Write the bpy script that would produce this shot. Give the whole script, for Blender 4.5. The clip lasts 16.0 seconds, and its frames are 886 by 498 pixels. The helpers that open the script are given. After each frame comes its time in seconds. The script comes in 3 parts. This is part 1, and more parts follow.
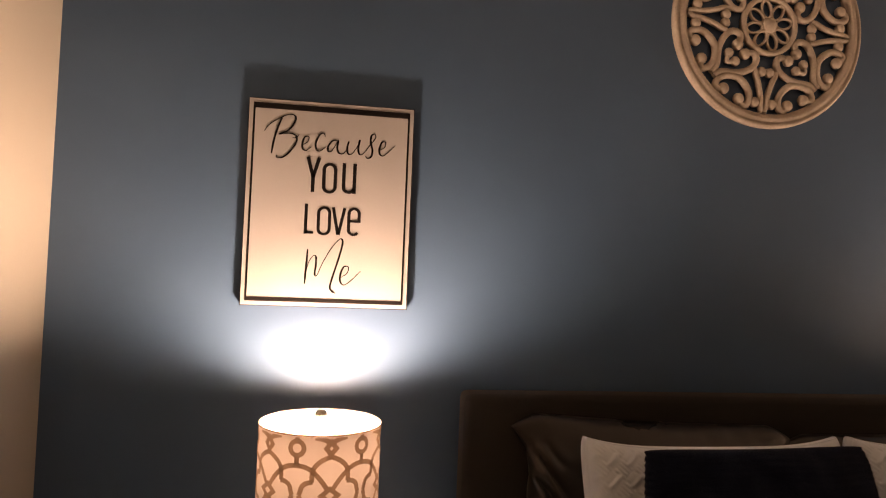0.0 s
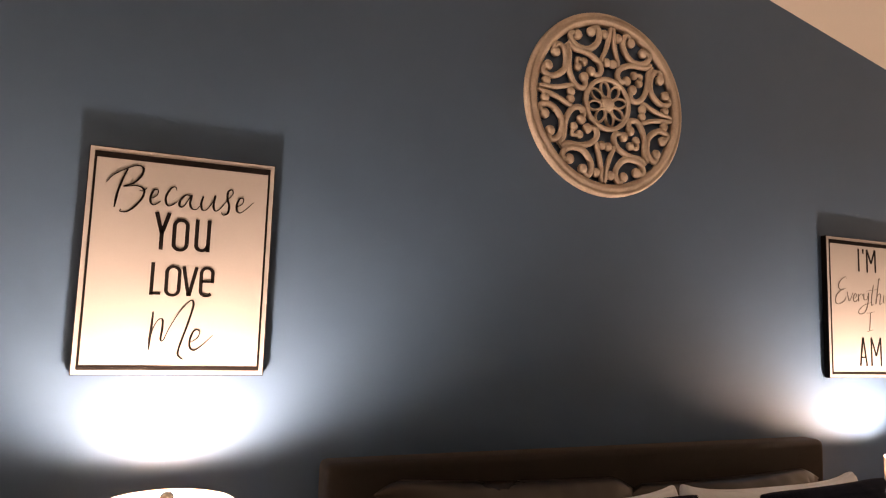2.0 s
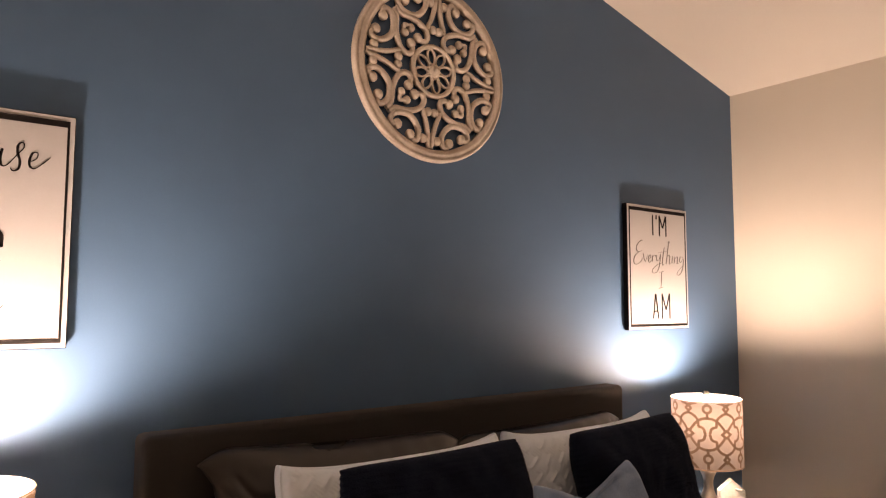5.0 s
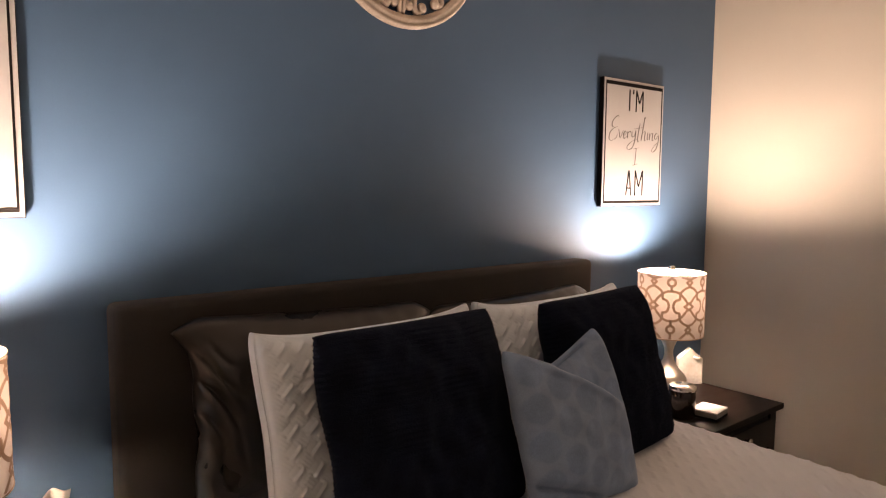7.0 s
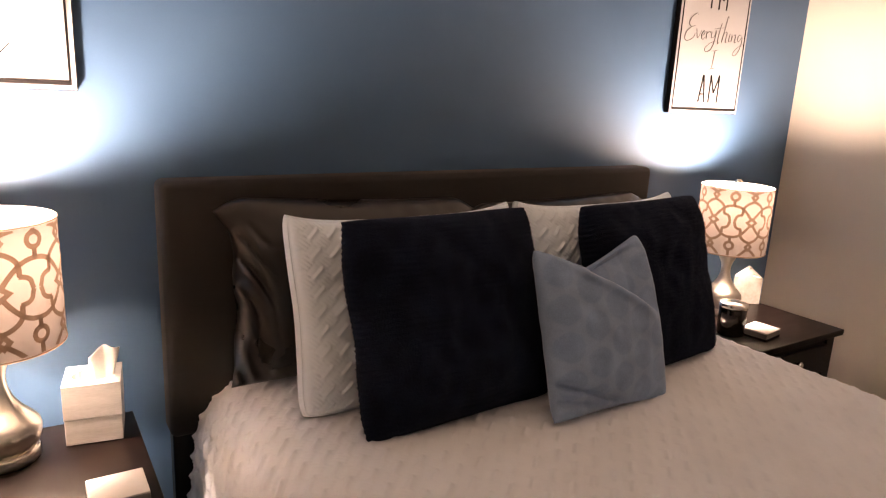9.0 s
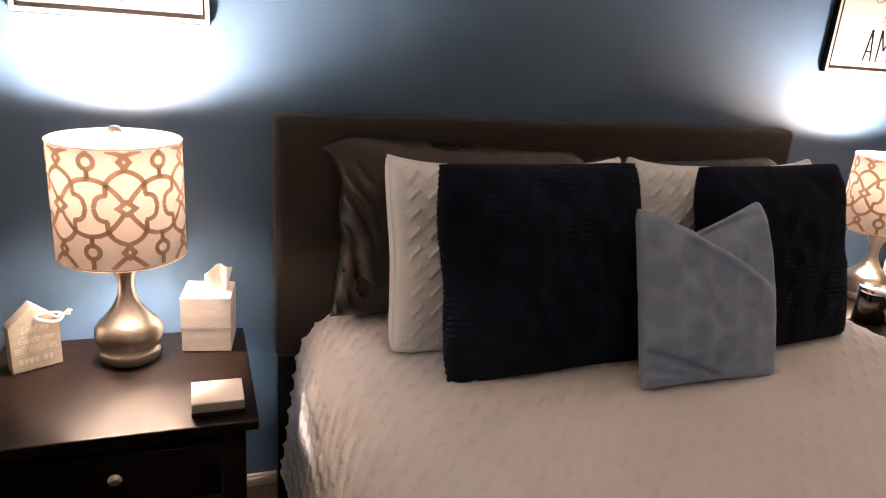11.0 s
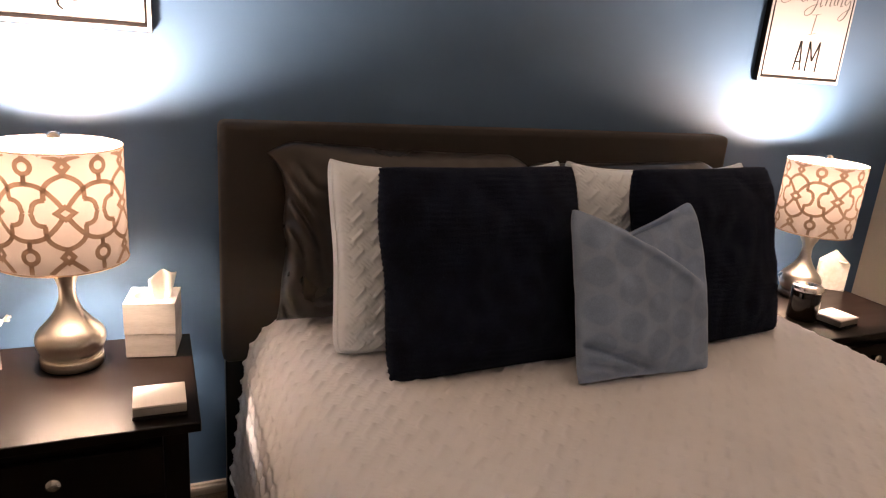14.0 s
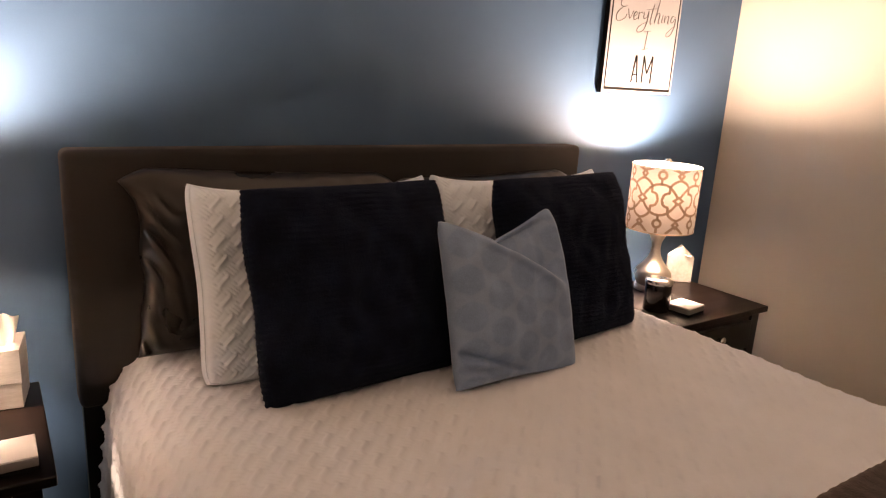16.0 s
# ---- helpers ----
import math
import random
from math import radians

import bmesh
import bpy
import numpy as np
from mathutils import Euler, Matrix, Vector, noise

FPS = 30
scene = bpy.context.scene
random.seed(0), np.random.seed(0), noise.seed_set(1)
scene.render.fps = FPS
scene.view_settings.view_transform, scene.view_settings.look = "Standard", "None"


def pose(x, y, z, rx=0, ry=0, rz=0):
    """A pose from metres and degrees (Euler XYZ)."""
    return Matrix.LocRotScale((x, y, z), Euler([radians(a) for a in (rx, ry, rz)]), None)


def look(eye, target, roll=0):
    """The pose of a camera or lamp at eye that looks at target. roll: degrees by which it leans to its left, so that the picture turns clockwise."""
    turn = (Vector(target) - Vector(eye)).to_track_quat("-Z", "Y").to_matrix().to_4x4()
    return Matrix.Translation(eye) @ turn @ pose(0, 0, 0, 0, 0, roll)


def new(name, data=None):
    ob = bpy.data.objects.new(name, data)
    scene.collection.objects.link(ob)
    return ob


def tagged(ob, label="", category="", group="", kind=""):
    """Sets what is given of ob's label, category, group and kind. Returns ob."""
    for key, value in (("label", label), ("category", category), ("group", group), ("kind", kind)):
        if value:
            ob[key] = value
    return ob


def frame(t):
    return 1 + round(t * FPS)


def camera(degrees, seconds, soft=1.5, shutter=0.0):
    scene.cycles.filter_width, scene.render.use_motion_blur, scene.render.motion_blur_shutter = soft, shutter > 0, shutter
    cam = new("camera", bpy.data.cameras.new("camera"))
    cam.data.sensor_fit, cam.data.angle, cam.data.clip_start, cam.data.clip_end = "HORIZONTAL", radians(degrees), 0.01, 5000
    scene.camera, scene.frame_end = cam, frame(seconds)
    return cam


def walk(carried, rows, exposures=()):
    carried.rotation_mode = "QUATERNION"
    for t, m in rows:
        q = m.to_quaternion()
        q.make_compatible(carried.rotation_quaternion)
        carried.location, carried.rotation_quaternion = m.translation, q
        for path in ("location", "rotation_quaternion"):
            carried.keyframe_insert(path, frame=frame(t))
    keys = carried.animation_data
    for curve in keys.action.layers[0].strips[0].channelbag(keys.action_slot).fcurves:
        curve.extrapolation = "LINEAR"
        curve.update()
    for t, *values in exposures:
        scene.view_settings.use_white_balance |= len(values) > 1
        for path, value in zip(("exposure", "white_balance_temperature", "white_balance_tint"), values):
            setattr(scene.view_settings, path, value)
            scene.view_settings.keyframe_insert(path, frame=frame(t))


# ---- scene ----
cam = camera(66.4, 16.0, soft=1.15)
PATH = [
    (0, (-0.981, -1.759, 1.506), (-0.659, 0.214, 1.574), 2.3),
    (0.5, (-1.0, -1.726, 1.525), (-0.564, 0.223, 1.639), 1.8),
    (1, (-1.012, -1.72, 1.522), (-0.444, 0.189, 1.7), 1.7),
    (1.5, (-1.026, -1.726, 1.533), (-0.366, 0.152, 1.733), 1.8),
    (2, (-1.033, -1.73, 1.543), (-0.27, 0.105, 1.764), 1.9),
    (2.5, (-1.041, -1.731, 1.543), (-0.195, 0.065, 1.781), 1.8),
    (3, (-1.041, -1.735, 1.541), (-0.116, 0.021, 1.785), 1.5),
    (3.5, (-1.039, -1.737, 1.542), (-0.029, -0.027, 1.781), 1.1),
    (4, (-1.038, -1.734, 1.544), (0.054, -0.072, 1.761), 0.9),
    (4.2, (-1.03, -1.738, 1.536), (0.086, -0.093, 1.752), 0.7),
    (6.3, (-1.021, -1.72, 1.491), (0.248, -0.175, 1.451), 0.3),
    (6.5, (-1.018, -1.719, 1.489), (0.249, -0.174, 1.408), 0.3),
    (7, (-1.007, -1.72, 1.481), (0.247, -0.174, 1.293), 0.4),
    (7.5, (-0.99, -1.728, 1.472), (0.228, -0.162, 1.216), 0.4),
    (8, (-0.958, -1.743, 1.466), (0.201, -0.145, 1.145), 0.5),
    (8.2, (-0.954, -1.753, 1.457), (0.186, -0.146, 1.113), 0.9),
    (10.3, (-0.849, -1.791, 1.446), (-0.002, -0.083, 0.841), 4.8),
    (10.5, (-0.847, -1.798, 1.439), (-0.037, -0.069, 0.843), 4.8),
    (11, (-0.834, -1.812, 1.436), (-0.153, -0.034, 0.822), 4.5),
    (11.5, (-0.826, -1.822, 1.428), (-0.261, -0.012, 0.792), 4.1),
    (12, (-0.815, -1.836, 1.426), (-0.322, -0.015, 0.76), 3.9),
    (12.5, (-0.81, -1.851, 1.43), (-0.303, -0.043, 0.74), 4.3),
    (13, (-0.803, -1.863, 1.429), (-0.225, -0.063, 0.776), 4.7),
    (13.5, (-0.797, -1.866, 1.427), (-0.126, -0.082, 0.821), 4.8),
    (14, (-0.795, -1.871, 1.427), (-0.021, -0.117, 0.856), 4.6),
    (14.5, (-0.796, -1.875, 1.429), (0.066, -0.154, 0.888), 4.3),
    (15, (-0.79, -1.882, 1.425), (0.15, -0.192, 0.915), 3.8),
    (15.5, (-0.786, -1.882, 1.425), (0.233, -0.235, 0.928), 3.6),
    (16, (-0.784, -1.889, 1.423), (0.311, -0.29, 0.93), 3.4),
]
walk(cam, [(t, look(eye, target, roll)) for t, eye, target, roll in PATH],
     exposures=[(0, -0.33, 9070, 22), (0.5, -0.25, 8770, 23), (1.5, 0.06, 8370, 21), (3.5, 0.34, 7770, 18), (4.2, 0.38, 7570, 17), (6.5, 0.35, 7220, 15), (7, 0.37, 7170, 14), (8, 0.77, 7220, 17), (10.5, 0.82, 6820, 13), (13, 0.80, 6840, 13), (16, 0.85, 7520, 16)])

# ---- light: two table lamps are the only light; the room is closed ----
WARM = (1.0, 0.785, 0.665)
BULB = 1230.0
world = bpy.data.worlds.new("room_dark")
world.use_nodes = True
world.node_tree.nodes["Background"].inputs[0].default_value = (0.05, 0.045, 0.04, 1)
world.node_tree.nodes["Background"].inputs[1].default_value = 0.1
scene.world = world


# ---- materials ----
def material(name, color, rough=0.6, metal=0.0, vary=0.12, scale=6.0, fine=120.0, bump=0.1, depth=0.001, sheen=0.0,
             sheen_tint=(1, 1, 1), coat=0.0, stretch=(1, 1, 1), second=None, spec=0.5, aniso=0.0):
    """A surface with slow blotches (scale) and fine grain (fine), in object space."""
    m = bpy.data.materials.new(name)
    m.use_nodes = True
    nt = m.node_tree
    n, link = nt.nodes, nt.links.new
    p = n["Principled BSDF"]
    tc = n.new("ShaderNodeTexCoord")
    mp = n.new("ShaderNodeMapping")
    mp.inputs["Scale"].default_value = stretch
    link(tc.outputs["Object"], mp.inputs[0])
    a = n.new("ShaderNodeTexNoise")
    a.inputs["Scale"].default_value, a.inputs["Detail"].default_value = scale, 5
    b = n.new("ShaderNodeTexNoise")
    b.inputs["Scale"].default_value, b.inputs["Detail"].default_value = fine, 4
    link(mp.outputs[0], a.inputs[0])
    link(mp.outputs[0], b.inputs[0])
    mix = n.new("ShaderNodeMath")
    mix.operation = "MULTIPLY_ADD"
    link(b.outputs[0], mix.inputs[0])
    mix.inputs[1].default_value = 0.45
    link(a.outputs[0], mix.inputs[2])
    ramp = n.new("ShaderNodeValToRGB")
    low = second or tuple(c * (1 - vary) for c in color)
    high = tuple(min(1, c * (1 + vary)) for c in color)
    ramp.color_ramp.elements[0].position, ramp.color_ramp.elements[1].position = 0.45, 1.0
    ramp.color_ramp.elements[0].color, ramp.color_ramp.elements[1].color = (*low, 1), (*high, 1)
    link(mix.outputs[0], ramp.inputs[0])
    link(ramp.outputs[0], p.inputs["Base Color"])
    r = n.new("ShaderNodeMapRange")
    r.inputs[3].default_value, r.inputs[4].default_value = max(0.02, rough - 0.07), min(1, rough + 0.07)
    link(a.outputs[0], r.inputs[0])
    link(r.outputs[0], p.inputs["Roughness"])
    p.inputs["Metallic"].default_value = metal
    p.inputs["Specular IOR Level"].default_value = spec
    p.inputs["Sheen Weight"].default_value = sheen
    p.inputs["Sheen Tint"].default_value = (*sheen_tint, 1)
    p.inputs["Sheen Roughness"].default_value = 0.4
    p.inputs["Coat Weight"].default_value = coat
    p.inputs["Coat Roughness"].default_value = 0.2
    p.inputs["Anisotropic"].default_value = aniso
    if bump:
        bu = n.new("ShaderNodeBump")
        bu.inputs["Strength"].default_value, bu.inputs["Distance"].default_value = bump, depth
        link(b.outputs[0], bu.inputs["Height"])
        link(bu.outputs[0], p.inputs["Normal"])
    return m


def cloth_through(name, color, through_color):
    """Thin lamp fabric: a matt face, and light that shows through it."""
    m = bpy.data.materials.new(name)
    m.use_nodes = True
    nt = m.node_tree
    n, link = nt.nodes, nt.links.new
    n.remove(n["Principled BSDF"])
    tc = n.new("ShaderNodeTexCoord")
    weave = n.new("ShaderNodeTexNoise")
    weave.inputs["Scale"].default_value, weave.inputs["Detail"].default_value = 260, 3
    link(tc.outputs["Object"], weave.inputs[0])
    shade = n.new("ShaderNodeMix")
    shade.data_type = "RGBA"
    shade.inputs["A"].default_value = (*[c * 0.88 for c in through_color], 1)
    shade.inputs["B"].default_value = (*[c * 1.12 for c in through_color], 1)
    link(weave.outputs[0], shade.inputs["Factor"])
    d, t, add = n.new("ShaderNodeBsdfDiffuse"), n.new("ShaderNodeBsdfTranslucent"), n.new("ShaderNodeAddShader")
    d.inputs[0].default_value = (*color, 1)
    link(shade.outputs["Result"], t.inputs[0])
    link(d.outputs[0], add.inputs[0])
    link(t.outputs[0], add.inputs[1])
    link(add.outputs[0], n["Material Output"].inputs[0])
    return m


def glowing(name, color, strength):
    m = bpy.data.materials.new(name)
    m.use_nodes = True
    nt = m.node_tree
    nt.nodes.remove(nt.nodes["Principled BSDF"])
    e = nt.nodes.new("ShaderNodeEmission")
    e.inputs[0].default_value, e.inputs[1].default_value = (*color, 1), strength
    nt.links.new(e.outputs[0], nt.nodes["Material Output"].inputs[0])
    return m


def hexed_velvet(name, base, line):
    """Velvet with a tonal honeycomb of worn and fuller pile."""
    m = material(name, base, 0.85, vary=0.26, scale=16, fine=300, bump=0.25, sheen=0.55, sheen_tint=(0.75, 0.85, 1))
    nt = m.node_tree
    n, link = nt.nodes, nt.links.new
    p = n["Principled BSDF"]
    old = p.inputs["Base Color"].links[0].from_socket
    tc = n.new("ShaderNodeTexCoord")
    warp = n.new("ShaderNodeTexNoise")
    warp.inputs["Scale"].default_value = 14
    link(tc.outputs["Object"], warp.inputs[0])
    sep = n.new("ShaderNodeSeparateXYZ")
    link(tc.outputs["Object"], sep.inputs[0])

    def calc(op, a, b=None, c=None):
        q = n.new("ShaderNodeMath")
        q.operation = op
        for k, v in enumerate((a, b, c)):
            if v is None:
                continue
            if isinstance(v, (int, float)):
                q.inputs[k].default_value = v
            else:
                link(v, q.inputs[k])
        return q.outputs[0]
    x = calc("MULTIPLY_ADD", warp.outputs[0], 0.012, sep.outputs[0])
    z = sep.outputs[2]
    cell = 0.074
    three = []
    for ang in (0, 60, 120):
        u = calc("MULTIPLY_ADD", x, math.cos(radians(ang)) / cell * 2 * math.pi, calc("MULTIPLY", z, math.sin(radians(ang)) / cell * 2 * math.pi))
        three.append(calc("COSINE", u))
    total = calc("ADD", calc("ADD", three[0], three[1]), three[2])
    mask = n.new("ShaderNodeMapRange")
    mask.interpolation_type = "SMOOTHSTEP"
    mask.inputs[1].default_value, mask.inputs[2].default_value = -1.1, -0.4
    mask.inputs[3].default_value, mask.inputs[4].default_value = 0.22, 0.0
    link(total, mask.inputs[0])
    mix = n.new("ShaderNodeMix")
    mix.data_type = "RGBA"
    link(mask.outputs[0], mix.inputs["Factor"])
    link(old, mix.inputs["A"])
    mix.inputs["B"].default_value = (*line, 1)
    link(mix.outputs["Result"], p.inputs["Base Color"])
    return m


M_BLUE = material("blue_wall_paint", (0.067, 0.132, 0.232), 0.55, vary=0.05, scale=2.0, fine=240, bump=0.12, depth=0.0008)
M_BEIGE = material("beige_wall_paint", (0.63, 0.575, 0.495), 0.65, vary=0.04, scale=1.5, fine=240, bump=0.12, depth=0.0008)
M_CEIL = material("ceiling_paint", (0.71, 0.65, 0.58), 0.8, vary=0.04, scale=1.5, fine=200, bump=0.2, depth=0.001)
# Unseen south wall: made this light to bounce lamplight onto the pillow fronts.
M_BOUNCE = material("off_white_bounce_paint", (0.82, 0.82, 0.82), 0.65, vary=0.04, scale=1.5, fine=240, bump=0.12, depth=0.0008)
M_TRIM = material("white_trim_paint", (0.53, 0.49, 0.44), 0.4, vary=0.05)
M_CARPET = material("brown_carpet", (0.13, 0.092, 0.062), 0.95, vary=0.35, scale=18, fine=420, bump=1.0, depth=0.006, sheen=0.2)
M_HEAD = material("brown_suede", (0.0118, 0.0085, 0.0064), 0.8, vary=0.3, scale=7, fine=260, bump=0.25, depth=0.001, sheen=0.10, sheen_tint=(0.8, 0.55, 0.4))
M_ESPRESSO = material("espresso_wood", (0.0050, 0.0025, 0.0019), 0.34, vary=0.12, scale=5, fine=60, bump=0.0, stretch=(1, 5, 5), spec=0.17)
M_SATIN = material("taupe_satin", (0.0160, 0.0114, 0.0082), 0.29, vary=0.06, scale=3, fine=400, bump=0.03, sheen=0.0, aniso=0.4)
M_COTTON = material("white_quilted_cotton", (0.80, 0.81, 0.84), 0.9, vary=0.05, scale=5, fine=500, bump=0.25, depth=0.0006, sheen=0.2)
M_SHAM = material("cool_white_quilted_cotton", (0.83, 0.90, 0.98), 0.9, vary=0.04, scale=5, fine=500, bump=0.2, depth=0.0005, sheen=0.3)
M_NAVY = material("navy_plush", (0.0080, 0.0110, 0.022), 0.95, vary=0.5, scale=14, fine=320, bump=0.9, depth=0.004, sheen=0.05, sheen_tint=(0.5, 0.6, 1), spec=0.1)
M_VELVET = hexed_velvet("blue_grey_velvet", (0.215, 0.30, 0.445), (0.40, 0.48, 0.62))
M_NICKEL = material("brushed_nickel", (0.67, 0.615, 0.54), 0.29, metal=1.0, vary=0.04, scale=3, fine=400, bump=0.02, depth=0.0002, aniso=0.3)
M_SHADE = cloth_through("lamp_linen", (0.88, 0.83, 0.78), (0.0080, 0.0061, 0.0051))
M_PRINT = cloth_through("taupe_print", (0.23, 0.18, 0.14), (0.32, 0.255, 0.20))
M_BULB = glowing("lit_bulb", WARM, BULB)
M_TISSUEBOX = material("whitewashed_wood", (0.68, 0.645, 0.61), 0.75, vary=0.16, scale=10, fine=70, bump=0.4, depth=0.001, stretch=(1, 1, 5), second=(0.56, 0.52, 0.48))
M_PAPER = material("tissue_paper", (0.85, 0.82, 0.78), 0.9, vary=0.03, bump=0.1)
M_HOUSE = material("pale_grey_wood", (0.37, 0.335, 0.28), 0.7, vary=0.15, scale=14, fine=60, bump=0.3, stretch=(1, 1, 6))
M_HOUSEWHITE = material("worn_white_wood", (0.34, 0.32, 0.29), 0.7, vary=0.12, scale=18, fine=80, bump=0.4, second=(0.22, 0.20, 0.175))
M_ROPE = material("white_cord", (0.75, 0.71, 0.64), 0.9, fine=500, bump=0.6)
M_LETTER = material("pale_lettering", (0.56, 0.54, 0.50), 0.7, vary=0.05, bump=0)
M_BLACK = material("black_ink", (0.008, 0.006, 0.006), 0.85, vary=0.2, bump=0.05, spec=0.15)
M_GREYINK = material("grey_ink", (0.13, 0.12, 0.11), 0.6, vary=0.2, bump=0.05)
M_SIGN = material("white_sign_board", (0.50, 0.485, 0.485), 0.5, vary=0.03, scale=3, fine=200, bump=0.08)
M_CARVED = material("whitewashed_carving", (0.62, 0.54, 0.46), 0.75, vary=0.12, scale=16, fine=150, bump=0.3, depth=0.001, second=(0.44, 0.36, 0.29))
M_JAR = material("dark_amber_glass", (0.022, 0.012, 0.009), 0.08, vary=0.1, bump=0, coat=0.6)
M_LID = material("silver_lid", (0.75, 0.72, 0.68), 0.22, metal=1.0, vary=0.05, bump=0)
M_WHITEBOX = material("white_glossy_card", (0.66, 0.63, 0.60), 0.6, vary=0.03, bump=0)
M_GREYBOX = material("grey_card", (0.25, 0.24, 0.23), 0.35, vary=0.06, bump=0)
M_THROW = material("dark_brown_throw", (0.045, 0.032, 0.026), 0.95, vary=0.4, scale=20, fine=300, bump=0.8, depth=0.004, sheen=0.25, sheen_tint=(0.8, 0.6, 0.5))
M_MATTRESS = material("mattress_cover", (0.5, 0.48, 0.45), 0.9)
M_BOOK = material("dark_book_cover", (0.03, 0.032, 0.045), 0.45, vary=0.2)
M_PAGES = material("book_pages", (0.04, 0.039, 0.038), 0.9, vary=0.1, fine=300, stretch=(1, 1, 12))
M_BLUECLOTH = material("navy_folded_cloth", (0.03, 0.04, 0.065), 0.9, vary=0.2, bump=0.5)


# ---- mesh helpers ----
def part(name, bm, mat, parent=None, label="", smooth=False, matrix=None):
    """Links a bmesh as one mesh object, under a parent if there is one."""
    me = bpy.data.meshes.new(name)
    bm.normal_update()
    bm.to_mesh(me)
    bm.free()
    me.materials.append(mat)
    if smooth:
        me.shade_smooth()
    ob = new(name, me)
    if parent is not None:
        ob.parent = parent
    if matrix is not None:
        ob.matrix_basis = matrix
    if label:
        ob["label"] = label
    return ob


def empty(name, matrix, label, category, group="", kind=""):
    ob = new(name)
    ob.empty_display_size = 0.05
    ob.matrix_basis = matrix
    return tagged(ob, label, category, group, kind)


def box(x0, x1, y0, y1, z0, z1, bevel=0.0, seg=2, bm=None):
    bm = bm or bmesh.new()
    made = bmesh.ops.create_cube(bm, size=1.0)["verts"]
    for v in made:
        v.co = Vector((x0 + (v.co.x + 0.5) * (x1 - x0), y0 + (v.co.y + 0.5) * (y1 - y0), z0 + (v.co.z + 0.5) * (z1 - z0)))
    if bevel:
        edges = list({e for v in made for e in v.link_edges})
        bmesh.ops.bevel(bm, geom=edges, offset=bevel, segments=seg, profile=0.5, affect="EDGES")
    return bm


def prism(outline, y0, y1, bevel=0.0):
    """An outline in x and z, drawn out from y0 to y1."""
    bm = bmesh.new()
    front = [bm.verts.new((x, y0, z)) for x, z in outline]
    back = [bm.verts.new((x, y1, z)) for x, z in outline]
    bm.faces.new(front)
    bm.faces.new(back[::-1])
    k = len(outline)
    for i in range(k):
        bm.faces.new((front[i], back[i], back[(i + 1) % k], front[(i + 1) % k]))
    bmesh.ops.recalc_face_normals(bm, faces=bm.faces)
    if bevel:
        bmesh.ops.bevel(bm, geom=list(bm.edges), offset=bevel, segments=2, profile=0.5, affect="EDGES")
    return bm


def lathe(profile, seg=48, closed=False, bm=None):
    """Turns a profile of (radius, height) about z."""
    bm = bm or bmesh.new()
    rings = []
    for r, z in profile:
        if r < 1e-5:
            rings.append([bm.verts.new((0, 0, z))])
        else:
            rings.append([bm.verts.new((r * math.cos(2 * math.pi * i / seg), r * math.sin(2 * math.pi * i / seg), z)) for i in range(seg)])
    pairs = list(zip(rings, rings[1:])) + ([(rings[-1], rings[0])] if closed else [])
    for a, b in pairs:
        for i in range(seg):
            j = (i + 1) % seg
            q = [a[i % len(a)], a[j % len(a)], b[j % len(b)], b[i % len(b)]]
            q = [v for k, v in enumerate(q) if v not in q[:k]]
            if len(q) > 2:
                bm.faces.new(q)
    bmesh.ops.recalc_face_normals(bm, faces=bm.faces)
    return bm


def smooth_line(points, steps=6):
    """Catmull-Rom through the points."""
    pts = [Vector(p) for p in points]
    pts = [pts[0] * 2 - pts[1]] + pts + [pts[-1] * 2 - pts[-2]]
    out = []
    for a, b, c, d in zip(pts, pts[1:], pts[2:], pts[3:]):
        for i in range(steps):
            t = i / steps
            out.append(0.5 * (2 * b + (c - a) * t + (2 * a - 5 * b + 4 * c - d) * t * t + (3 * b - a - 3 * c + d) * t ** 3))
    return out + [pts[-2]]


def sweep(bm, line, width, height, up=(0, -1, 0), seg=8, closed=False, taper=0.0):
    """A rounded bar along a line; width lies across, height along up."""
    up = Vector(up)
    n = len(line)
    rings = []
    for i, p in enumerate(line):
        ahead = (line[(i + 1) % n] if closed or i < n - 1 else p) - (line[i - 1] if closed or i else p)
        side = ahead.cross(up).normalized()
        s = 1 - taper * abs(2 * i / (n - 1) - 1) ** 2
        rings.append([bm.verts.new(p + side * math.cos(2 * math.pi * k / seg) * width * s / 2 + up * math.sin(2 * math.pi * k / seg) * height * s / 2) for k in range(seg)])
    for i in range(n if closed else n - 1):
        a, b = rings[i], rings[(i + 1) % n]
        for k in range(seg):
            bm.faces.new((a[k], a[(k + 1) % seg], b[(k + 1) % seg], b[k]))
    if not closed:
        bm.faces.new(rings[0])
        bm.faces.new(rings[-1][::-1])
    return bm


def ball(bm, at, r, squash=1.0, seg=12):
    made = bmesh.ops.create_uvsphere(bm, u_segments=seg, v_segments=seg // 2 + 2, radius=r)["verts"]
    for v in made:
        v.co = Vector((v.co.x, v.co.y * squash, v.co.z)) + Vector(at)
    return bm


def sheet(P, name, mat, parent=None, label="", matrix=None):
    """A mesh from an array of points, rows by columns."""
    r, c = P.shape[:2]
    idx = np.arange(r * c).reshape(r, c)
    a, b, d, e = idx[:-1, :-1], idx[1:, :-1], idx[1:, 1:], idx[:-1, 1:]
    faces = np.stack([a, b, d, e], -1).reshape(-1, 4)
    me = bpy.data.meshes.new(name)
    me.from_pydata(P.reshape(-1, 3).tolist(), [], faces.tolist())
    me.materials.append(mat)
    me.shade_smooth()
    ob = new(name, me)
    if parent is not None:
        ob.parent = parent
    if matrix is not None:
        ob.matrix_basis = matrix
    if label:
        ob["label"] = label
    return ob


